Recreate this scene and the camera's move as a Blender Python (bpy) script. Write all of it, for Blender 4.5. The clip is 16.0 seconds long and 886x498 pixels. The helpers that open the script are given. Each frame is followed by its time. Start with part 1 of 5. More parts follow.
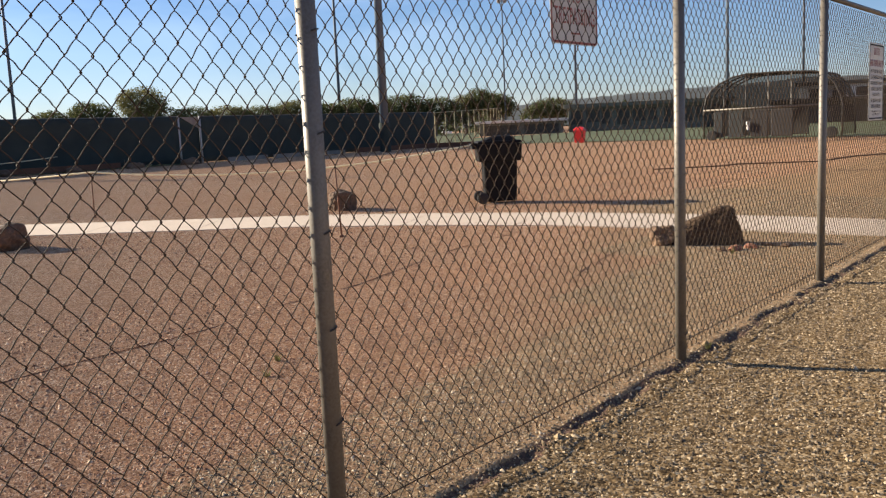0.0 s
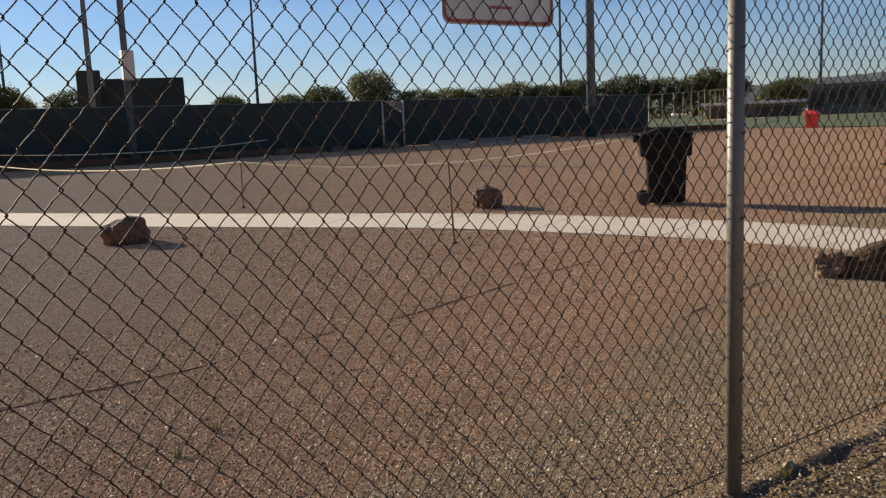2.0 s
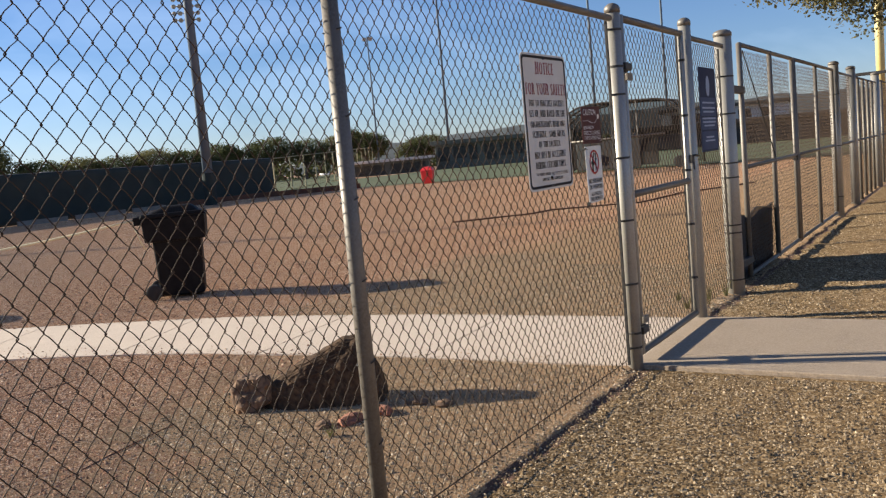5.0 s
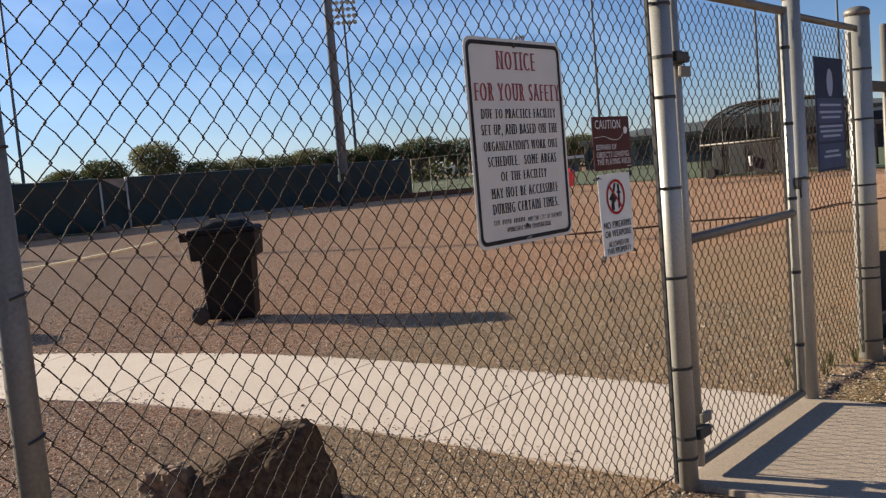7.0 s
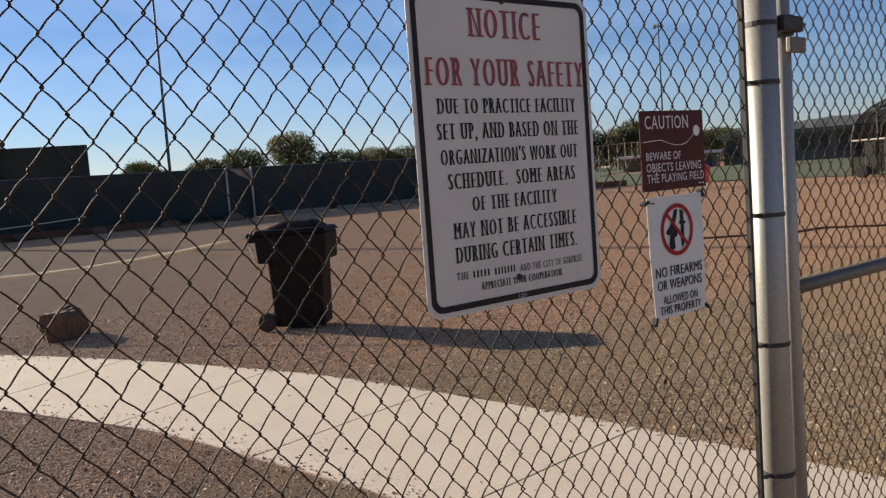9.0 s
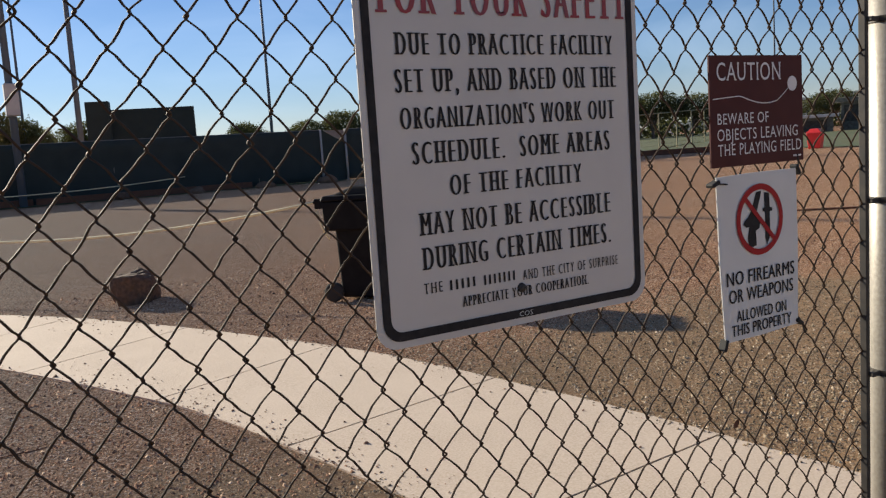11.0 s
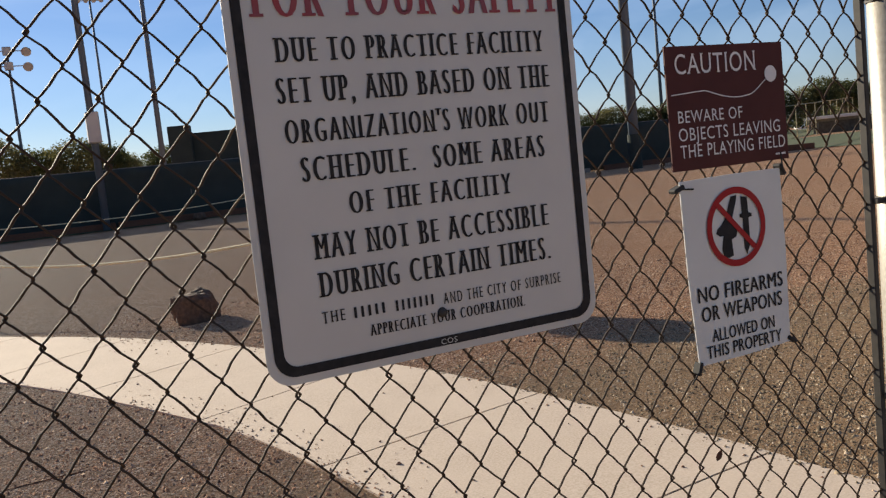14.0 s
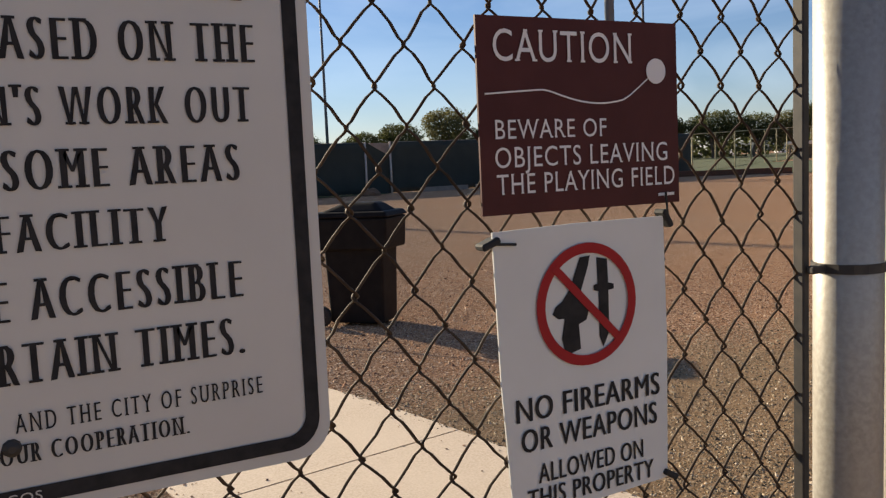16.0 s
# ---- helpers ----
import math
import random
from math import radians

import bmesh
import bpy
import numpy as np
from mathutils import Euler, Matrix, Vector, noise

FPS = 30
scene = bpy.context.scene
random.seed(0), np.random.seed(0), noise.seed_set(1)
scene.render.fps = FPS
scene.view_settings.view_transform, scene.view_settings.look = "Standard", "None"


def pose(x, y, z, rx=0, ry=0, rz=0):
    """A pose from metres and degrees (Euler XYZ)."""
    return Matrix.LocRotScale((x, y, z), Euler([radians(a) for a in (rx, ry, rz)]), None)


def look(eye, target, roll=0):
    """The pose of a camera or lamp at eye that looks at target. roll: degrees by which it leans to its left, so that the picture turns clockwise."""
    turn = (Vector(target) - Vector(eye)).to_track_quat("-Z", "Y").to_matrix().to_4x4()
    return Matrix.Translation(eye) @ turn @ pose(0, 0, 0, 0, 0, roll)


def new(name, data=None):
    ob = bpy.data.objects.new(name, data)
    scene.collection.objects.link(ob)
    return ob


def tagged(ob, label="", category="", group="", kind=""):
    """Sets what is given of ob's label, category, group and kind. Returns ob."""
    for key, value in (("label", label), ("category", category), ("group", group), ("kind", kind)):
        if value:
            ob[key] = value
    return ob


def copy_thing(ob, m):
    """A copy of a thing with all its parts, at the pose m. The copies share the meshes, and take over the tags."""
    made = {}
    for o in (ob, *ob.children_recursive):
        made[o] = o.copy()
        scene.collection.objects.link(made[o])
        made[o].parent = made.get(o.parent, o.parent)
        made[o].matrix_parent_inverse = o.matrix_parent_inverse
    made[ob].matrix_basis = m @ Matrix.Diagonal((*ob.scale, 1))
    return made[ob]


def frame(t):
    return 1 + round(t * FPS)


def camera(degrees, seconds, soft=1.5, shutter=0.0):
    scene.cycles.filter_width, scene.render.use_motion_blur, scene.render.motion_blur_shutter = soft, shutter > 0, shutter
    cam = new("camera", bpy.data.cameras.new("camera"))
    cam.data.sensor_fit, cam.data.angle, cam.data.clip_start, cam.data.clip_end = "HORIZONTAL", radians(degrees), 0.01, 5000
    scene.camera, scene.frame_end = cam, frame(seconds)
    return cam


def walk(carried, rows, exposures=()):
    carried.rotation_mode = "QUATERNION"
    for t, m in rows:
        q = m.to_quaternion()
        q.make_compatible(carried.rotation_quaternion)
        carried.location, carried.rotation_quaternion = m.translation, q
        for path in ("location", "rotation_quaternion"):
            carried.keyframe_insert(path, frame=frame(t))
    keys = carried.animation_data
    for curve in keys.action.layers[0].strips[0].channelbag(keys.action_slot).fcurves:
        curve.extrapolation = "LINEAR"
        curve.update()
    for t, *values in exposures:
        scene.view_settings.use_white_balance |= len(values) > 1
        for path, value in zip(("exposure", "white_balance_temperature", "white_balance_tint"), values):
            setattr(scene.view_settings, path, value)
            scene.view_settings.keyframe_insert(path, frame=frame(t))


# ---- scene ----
cam = camera(54.6, 16.0, 1.3)
PATH = [
    (0, (-9.948, -1.992, 1.338), (-8.419, -0.733, 1.063), -2.6),
    (0.2, (-9.759, -1.958, 1.315), (-8.296, -0.624, 1.026), -2.4),
    (0.5, (-9.501, -1.943, 1.375), (-8.154, -0.494, 1.077), -2.6),
    (0.7, (-9.334, -1.927, 1.376), (-8.119, -0.366, 1.079), -2.4),
    (1, (-9.068, -1.966, 1.36), (-8.168, -0.205, 1.059), -2.8),
    (1.2, (-8.909, -1.992, 1.412), (-8.219, -0.143, 1.09), -2.9),
    (1.5, (-8.596, -1.784, 1.309), (-8.023, 0.102, 0.968), -2.8),
    (1.7, (-8.41, -1.776, 1.338), (-7.709, 0.065, 0.99), -2.3),
    (2, (-8.111, -1.893, 1.429), (-6.963, -0.282, 1.134), -2.5),
    (2.2, (-7.851, -1.926, 1.405), (-6.476, -0.496, 1.148), -3.2),
    (2.5, (-7.503, -1.932, 1.446), (-5.943, -0.702, 1.214), -4.1),
    (2.7, (-7.31, -1.92, 1.442), (-5.683, -0.782, 1.202), -4.3),
    (3, (-6.978, -1.845, 1.443), (-5.282, -0.817, 1.188), -4.7),
    (3.5, (-6.549, -1.885, 1.44), (-4.81, -0.929, 1.195), -5.0),
    (6, (-4.281, -1.933, 1.493), (-2.708, -0.709, 1.325), -5.8),
    (6.5, (-3.844, -1.931, 1.517), (-2.335, -0.629, 1.353), -5.9),
    (7, (-3.453, -1.821, 1.515), (-1.989, -0.47, 1.338), -5.0),
    (7.5, (-3.092, -1.739, 1.506), (-1.703, -0.309, 1.358), -4.8),
    (8, (-2.764, -1.651, 1.523), (-1.453, -0.148, 1.379), -5.1),
    (8.5, (-2.527, -1.48, 1.547), (-1.227, 0.029, 1.375), -4.6),
    (9, (-2.379, -1.422, 1.552), (-1.138, 0.136, 1.38), -4.2),
    (11.3, (-1.823, -1.081, 1.546), (-0.793, 0.616, 1.302), -3.8),
    (11.5, (-1.809, -1.072, 1.552), (-0.789, 0.634, 1.333), -4.0),
    (12, (-1.798, -1.055, 1.552), (-0.795, 0.665, 1.365), -3.9),
    (12.5, (-1.802, -1.069, 1.556), (-0.8, 0.653, 1.374), -3.8),
    (13, (-1.788, -1.082, 1.554), (-0.751, 0.617, 1.356), -4.1),
    (13.5, (-1.75, -1.086, 1.553), (-0.722, 0.617, 1.343), -5.2),
    (14, (-1.577, -1.122, 1.527), (-0.683, 0.656, 1.325), -6.0),
    (14.2, (-1.516, -1.141, 1.526), (-0.691, 0.669, 1.313), -6.0),
    (14.5, (-1.45, -1.121, 1.517), (-0.692, 0.714, 1.274), -5.8),
    (15, (-1.316, -0.985, 1.509), (-0.491, 0.814, 1.219), -3.7),
    (15.2, (-1.256, -0.913, 1.522), (-0.365, 0.856, 1.246), -2.9),
    (15.5, (-1.176, -0.841, 1.524), (-0.212, 0.894, 1.274), -2.5),
    (16, (-1.026, -0.779, 1.527), (-0.087, 0.975, 1.326), -2.5),
]
EXPOSURES = [(0.0, 1.53, 5800, 6), (0.6, 1.46, 5800, 6), (1.2, 1.22, 5950, 7), (1.6, 1.20, 5950, 7), (2.0, 1.00, 5600, 3), (2.5, 1.18, 5550, 2), (3.0, 1.37, 5550, 2), (3.5, 1.42, 5550, 3), (6.0, 1.36, 5500, 5), (7.0, 1.28, 5500, 5), (8.5, 1.09, 5550, 5), (11.5, 1.08, 5600, 5), (13.5, 1.04, 5650, 5), (14.5, 1.12, 5850, 5), (15.5, 1.11, 5900, 5), (16.0, 1.24, 6050, 5)]
walk(cam, [(t, look(eye, target, roll)) for t, eye, target, roll in PATH], EXPOSURES)

# ---- light ----
SUN_AZ = radians(-17.5)      # clockwise from +y
SUN_EL = radians(20.0)
world = bpy.data.worlds.new("world")
scene.world = world
world.use_nodes = True
wn = world.node_tree.nodes
sky = wn.new("ShaderNodeTexSky")
sky.sky_type = "NISHITA"
sky.sun_disc = False
sky.sun_elevation = SUN_EL
sky.sun_rotation = SUN_AZ
sky.air_density = 1.0
sky.dust_density = 0.05
sky.ozone_density = 3.0
wn["Background"].inputs["Strength"].default_value = 0.0395
wl = world.node_tree.links
# thin high wisps over a clear blue sky
coord = wn.new("ShaderNodeTexCoord")
stretch = wn.new("ShaderNodeMapping")
stretch.inputs["Scale"].default_value = (1.2, 2.0, 5.0)
wl.new(coord.outputs["Generated"], stretch.inputs["Vector"])
wisp = wn.new("ShaderNodeTexNoise")
wisp.inputs["Scale"].default_value, wisp.inputs["Detail"].default_value, wisp.inputs["Distortion"].default_value = 2.2, 7.0, 0.9
wl.new(stretch.outputs["Vector"], wisp.inputs["Vector"])
thin = wn.new("ShaderNodeMapRange")
thin.inputs["From Min"].default_value, thin.inputs["From Max"].default_value, thin.inputs["To Max"].default_value = 0.46, 0.82, 0.2
wl.new(wisp.outputs["Fac"], thin.inputs["Value"])
tone = wn.new("ShaderNodeMix")
tone.data_type, tone.blend_type = "RGBA", "MULTIPLY"
tone.inputs["Factor"].default_value = 1.0
tone.inputs["B"].default_value = (1.03, 0.965, 1.11, 1)
wl.new(sky.outputs["Color"], tone.inputs["A"])
veil = wn.new("ShaderNodeMix")
veil.data_type = "RGBA"
veil.inputs["B"].default_value = (13.0, 13.5, 14.5, 1)
wl.new(thin.outputs["Result"], veil.inputs["Factor"])
wl.new(tone.outputs["Result"], veil.inputs["A"])
wl.new(veil.outputs["Result"], wn["Background"].inputs["Color"])
sun_data = bpy.data.lights.new("sun", "SUN")
sun_data.energy, sun_data.angle, sun_data.color = 5.0, radians(0.9), (1.0, 0.80, 0.56)
sun = new("sun", sun_data)
to_sun = Vector((math.sin(SUN_AZ) * math.cos(SUN_EL), math.cos(SUN_AZ) * math.cos(SUN_EL), math.sin(SUN_EL)))
sun.matrix_world = Matrix.Translation(to_sun * 60) @ to_sun.to_track_quat("Z", "Y").to_matrix().to_4x4()


# ---- materials ----
def material(name, color, rough=0.6, metal=0.0, second=None, scale=8.0, third=None, fine=60.0, bump=0.0, bump_scale=None,
             spread=0.35, coords="Object", spec=None, translucent=0.0):
    """Two colours mixed at a coarse scale, a third at a fine one, and a relief."""
    m = bpy.data.materials.new(name)
    m.use_nodes = True
    n, l = m.node_tree.nodes, m.node_tree.links
    b = n["Principled BSDF"]
    b.inputs["Roughness"].default_value = rough
    b.inputs["Metallic"].default_value = metal
    if spec is not None:
        b.inputs["Specular IOR Level"].default_value = spec
    co = n.new("ShaderNodeTexCoord")
    base = n.new("ShaderNodeRGB")
    base.outputs[0].default_value = (*color, 1)
    out = base.outputs[0]

    def mixed(a, colour, sc, width, detail=6.0):
        t = n.new("ShaderNodeTexNoise")
        t.inputs["Scale"].default_value = sc
        t.inputs["Detail"].default_value = detail
        l.new(co.outputs[coords], t.inputs["Vector"])
        r = n.new("ShaderNodeMapRange")
        r.inputs["From Min"].default_value, r.inputs["From Max"].default_value = 0.5 - width / 2, 0.5 + width / 2
        l.new(t.outputs["Fac"], r.inputs["Value"])
        x = n.new("ShaderNodeMix")
        x.data_type = "RGBA"
        l.new(r.outputs["Result"], x.inputs["Factor"])
        l.new(a, x.inputs["A"])
        x.inputs["B"].default_value = (*colour, 1)
        return x.outputs["Result"]
    if second:
        out = mixed(out, second, scale, spread)
    if third:
        out = mixed(out, third, fine, 0.3, 3.0)
    l.new(out, b.inputs["Base Color"])
    if bump:
        t = n.new("ShaderNodeTexNoise")
        t.inputs["Scale"].default_value = bump_scale or fine
        t.inputs["Detail"].default_value = 5.0
        l.new(co.outputs[coords], t.inputs["Vector"])
        u = n.new("ShaderNodeBump")
        u.inputs["Strength"].default_value = bump
        u.inputs["Distance"].default_value = 0.01
        l.new(t.outputs["Fac"], u.inputs["Height"])
        l.new(u.outputs["Normal"], b.inputs["Normal"])
    if translucent:
        tr = n.new("ShaderNodeBsdfTranslucent")
        l.new(out, tr.inputs["Color"])
        ms = n.new("ShaderNodeMixShader")
        ms.inputs[0].default_value = translucent
        l.new(b.outputs[0], ms.inputs[1])
        l.new(tr.outputs[0], ms.inputs[2])
        l.new(ms.outputs[0], n["Material Output"].inputs["Surface"])
    return m


def gravel_material(name, stones, soil, patch, size=55.0, band=None):
    """Loose gravel: cells of many tints over soil, patches, and a stony relief; band: the tint of the coarser strip along the fence."""
    m = bpy.data.materials.new(name)
    m.use_nodes = True
    n, l = m.node_tree.nodes, m.node_tree.links
    b = n["Principled BSDF"]
    b.inputs["Roughness"].default_value = 0.95
    b.inputs["Specular IOR Level"].default_value = 0.04
    b.inputs["Diffuse Roughness"].default_value = 1.0
    co = n.new("ShaderNodeTexCoord")

    def noise_node(scale, detail, rough=0.5):
        t = n.new("ShaderNodeTexNoise")
        t.inputs["Scale"].default_value, t.inputs["Detail"].default_value, t.inputs["Roughness"].default_value = scale, detail, rough
        l.new(co.outputs["Object"], t.inputs["Vector"])
        return t

    def ranged(value, lo, hi, top):
        r = n.new("ShaderNodeMapRange")
        r.inputs["From Min"].default_value, r.inputs["From Max"].default_value, r.inputs["To Max"].default_value = lo, hi, top
        l.new(value, r.inputs["Value"])
        return r.outputs["Result"]

    def blend(fac, first, colour):
        x = n.new("ShaderNodeMix")
        x.data_type = "RGBA"
        l.new(fac, x.inputs["Factor"])
        l.new(first, x.inputs["A"])
        x.inputs["B"].default_value = (*colour, 1)
        return x.outputs["Result"]

    warp = noise_node(size * 0.7, 2.0)
    bend = n.new("ShaderNodeVectorMath")
    bend.operation = "SCALE"
    bend.inputs["Scale"].default_value = 0.9 / size
    l.new(warp.outputs["Color"], bend.inputs[0])
    put = n.new("ShaderNodeVectorMath")
    l.new(co.outputs["Object"], put.inputs[0])
    l.new(bend.outputs[0], put.inputs[1])
    v = n.new("ShaderNodeTexVoronoi")
    v.inputs["Scale"].default_value = size
    l.new(put.outputs[0], v.inputs["Vector"])
    ramp = n.new("ShaderNodeValToRGB")
    el = ramp.color_ramp.elements
    el[0].position, el[0].color = 0.0, (*stones[0], 1)
    el[1].position, el[1].color = 1.0, (*stones[-1], 1)
    for i, c in enumerate(stones[1:-1]):
        e = el.new((i + 1) / (len(stones) - 1))
        e.color = (*c, 1)
    sep = n.new("ShaderNodeSeparateColor")
    l.new(v.outputs["Color"], sep.inputs["Color"])
    l.new(sep.outputs["Red"], ramp.inputs["Fac"])
    out = blend(ranged(noise_node(0.55, 9.0, 0.62).outputs["Fac"], 0.42, 0.62, 0.34), ramp.outputs["Color"], soil)
    out = blend(ranged(noise_node(0.12, 7.0).outputs["Fac"], 0.45, 0.65, 0.4), out, patch)
    out = blend(ranged(noise_node(2.6, 6.0, 0.7).outputs["Fac"], 0.52, 0.72, 0.35), out, tuple(0.55 * c for c in patch))
    if band:
        # the strip along the fence, wider towards the gate, with a ragged edge
        xyz = n.new("ShaderNodeSeparateXYZ")
        l.new(co.outputs["Object"], xyz.inputs[0])
        wide = ranged(xyz.outputs["X"], -7.5, 1.5, 3.3)
        away = n.new("ShaderNodeMath")
        away.operation = "SUBTRACT"
        l.new(xyz.outputs["Y"], away.inputs[0])
        l.new(wide, away.inputs[1])
        ragged = n.new("ShaderNodeMath")
        ragged.operation = "MULTIPLY_ADD"
        l.new(noise_node(1.7, 6.0, 0.65).outputs["Fac"], ragged.inputs[0])
        ragged.inputs[1].default_value = 2.2
        l.new(away.outputs[0], ragged.inputs[2])
        near = n.new("ShaderNodeMapRange")
        near.inputs["From Min"].default_value, near.inputs["From Max"].default_value = 2.1, 1.3
        near.inputs["To Max"].default_value = 0.62
        l.new(ragged.outputs[0], near.inputs["Value"])
        out = blend(near.outputs["Result"], out, band)
    l.new(out, b.inputs["Base Color"])
    u = n.new("ShaderNodeBump")
    u.inputs["Strength"].default_value = 0.8
    u.inputs["Distance"].default_value = 0.35 / size
    inv = n.new("ShaderNodeMath")
    inv.operation = "SUBTRACT"
    inv.inputs[0].default_value = 1.0
    l.new(v.outputs["Distance"], inv.inputs[1])
    l.new(inv.outputs[0], u.inputs["Height"])
    l.new(u.outputs["Normal"], b.inputs["Normal"])
    return m


M_GRAVEL = gravel_material("gravel", [(0.062, 0.032, 0.018), (0.255, 0.135, 0.071), (0.445, 0.242, 0.127), (0.56, 0.318, 0.171), (0.90, 0.69, 0.47)], (0.49, 0.265, 0.138), (0.425, 0.228, 0.120), 88.0, (0.32, 0.228, 0.126))
M_DIRT = gravel_material("dry_dirt", [(0.035, 0.022, 0.012), (0.14, 0.092, 0.045), (0.22, 0.148, 0.073), (0.28, 0.192, 0.10), (0.58, 0.45, 0.28)], (0.22, 0.146, 0.072), (0.19, 0.12, 0.06), 62.0)
# Dark soil under the fence, with the lip's shadow line darkened into the colour.
M_SOIL = material("lip_shade_soil", (0.13, 0.066, 0.038), 0.95, second=(0.20, 0.108, 0.062), scale=14, third=(0.07, 0.038, 0.024), fine=70, bump=0.8, bump_scale=60)
M_PEBBLE = material("pebble", (0.30, 0.20, 0.14), 0.95)
M_FENCE_STONE = material("tan_pebble", (0.30, 0.22, 0.13), 0.95)
M_CHIP = material("dirt_clod", (0.46, 0.33, 0.18), 0.95)
M_CONCRETE = material("concrete", (0.50, 0.405, 0.315), 0.9, second=(0.42, 0.332, 0.252), scale=2.2, third=(0.55, 0.455, 0.365), fine=90, bump=0.25, bump_scale=140)
M_JOINT = material("joint_dirt", (0.16, 0.105, 0.065), 0.95, second=(0.10, 0.066, 0.042), scale=12)
# Darker slab colour: the gate mesh's shadow is mixed into the concrete.
M_WALK = material("mesh_shaded_concrete", (0.31, 0.238, 0.168), 0.9, second=(0.25, 0.19, 0.132), scale=2.2, third=(0.36, 0.282, 0.205), fine=90, bump=0.25, bump_scale=140)
M_STAND = material("weathered_stand", (0.13, 0.126, 0.095), 0.9, second=(0.085, 0.082, 0.062), scale=0.8, third=(0.17, 0.162, 0.125), fine=4)
# Painted shade for the open bays of the stands.
M_BAY_SHADE = material("bay_shade_panels", (0.060, 0.057, 0.045), 0.9, second=(0.10, 0.093, 0.07), scale=1.6, third=(0.042, 0.039, 0.032), fine=5)
M_GRASS = material("grass_turf", (0.046, 0.076, 0.011), 0.95, second=(0.092, 0.094, 0.022), scale=0.35, third=(0.036, 0.046, 0.014), fine=7, bump=0.6, bump_scale=25)
# One steel, two painted tones: shaded thin posts and rails, sunlit gate posts.
M_GALV = material("galvanised_steel", (0.165, 0.143, 0.118), 0.5, 0.25, second=(0.115, 0.098, 0.080), scale=9, third=(0.175, 0.155, 0.130), fine=110, bump=0.05)
M_GALV_LIT = material("sunlit_galvanised_steel", (0.36, 0.335, 0.295), 0.45, 0.35, second=(0.28, 0.262, 0.23), scale=7, third=(0.38, 0.355, 0.315), fine=110, bump=0.05)
M_WIRE = material("weathered_wire", (0.072, 0.048, 0.031), 0.62, 0.0, second=(0.040, 0.027, 0.018), scale=30, spec=0.12)
M_BAND = material("dark_steel_band", (0.028, 0.026, 0.025), 0.6, 0.2, second=(0.055, 0.047, 0.04), scale=40)
M_PLATE = material("white_sign_enamel", (0.60, 0.57, 0.525), 0.45, second=(0.53, 0.503, 0.463), scale=6, spread=0.5)
M_PLASTIC = material("white_sign_plastic", (0.70, 0.69, 0.655), 0.5, second=(0.62, 0.61, 0.58), scale=9, spread=0.5)
M_BLACK = material("black_print", (0.016, 0.015, 0.016), 0.7, second=(0.032, 0.029, 0.029), scale=60, spec=0.2)
M_RED = material("faded_red_print", (0.29, 0.035, 0.04), 0.6, second=(0.21, 0.055, 0.07), scale=25)
M_FADED = material("sun_faded_red_print", (0.36, 0.13, 0.11), 0.6, second=(0.28, 0.10, 0.09), scale=25, spec=0.2)
M_RING = material("red_print", (0.33, 0.018, 0.02), 0.6, spec=0.2)
M_MAROON = material("maroon_plastic", (0.062, 0.013, 0.012), 0.6, second=(0.078, 0.018, 0.016), scale=20, spec=0.25)
M_WHITE = material("white_print", (0.74, 0.70, 0.68), 0.5)
M_NAVY = material("navy_print", (0.012, 0.02, 0.055), 0.65, second=(0.02, 0.03, 0.07), scale=8, spec=0.2)
M_NAVY_PALE = material("faded_blue_print", (0.04, 0.06, 0.12), 0.65, second=(0.055, 0.075, 0.14), scale=8, spec=0.2)
M_PALE = material("pale_blue_print", (0.25, 0.30, 0.42), 0.5)
M_SCREEN = material("windscreen_cloth", (0.014, 0.023, 0.022), 0.9, second=(0.021, 0.032, 0.030), scale=1.2, bump=0.4, bump_scale=3)
M_BIN = material("black_plastic", (0.011, 0.010, 0.0105), 0.6, second=(0.017, 0.0155, 0.015), scale=9, bump=0.08, bump_scale=200, spec=0.06)
M_RUBBER = material("rubber", (0.018, 0.017, 0.017), 0.8)
M_ROCK = material("desert_rock", (0.17, 0.10, 0.058), 0.95, second=(0.25, 0.155, 0.085), scale=7, third=(0.09, 0.055, 0.036), fine=35, bump=0.9, bump_scale=22)
# Boulder colour darkened to hold the shade of its backlit face.
M_BOULDER = material("shade_darkened_rock", (0.068, 0.044, 0.029), 0.95, second=(0.125, 0.082, 0.050), scale=5, third=(0.040, 0.027, 0.019), fine=30, bump=0.9, bump_scale=22, spec=0.1)
M_STONE = material("dark_stone", (0.105, 0.064, 0.040), 0.95, second=(0.15, 0.092, 0.056), scale=6, third=(0.07, 0.044, 0.029), fine=30, bump=0.8, bump_scale=25)
M_RED_ROCK = material("red_sandstone", (0.26, 0.10, 0.055), 0.95, second=(0.34, 0.15, 0.09), scale=18, third=(0.18, 0.08, 0.05), fine=60, bump=0.6, bump_scale=50)
M_RUST = material("rusty_iron", (0.09, 0.045, 0.03), 0.8, 0.3, second=(0.16, 0.07, 0.035), scale=30)
M_ROPE = material("yellow_rope", (0.82, 0.72, 0.46), 0.85, second=(0.70, 0.60, 0.36), scale=60)
M_BARK = material("bark", (0.10, 0.07, 0.05), 0.95, second=(0.16, 0.12, 0.09), scale=12, bump=0.7)
M_NET = material("black_net", (0.010, 0.010, 0.011), 0.95, spec=0.05)
net_nodes = M_NET.node_tree.nodes
see = net_nodes.new("ShaderNodeMixShader")
see.inputs[0].default_value = 0.5
holes = net_nodes.new("ShaderNodeBsdfTransparent")
M_NET.node_tree.links.new(net_nodes["Principled BSDF"].outputs[0], see.inputs[1])
M_NET.node_tree.links.new(holes.outputs[0], see.inputs[2])
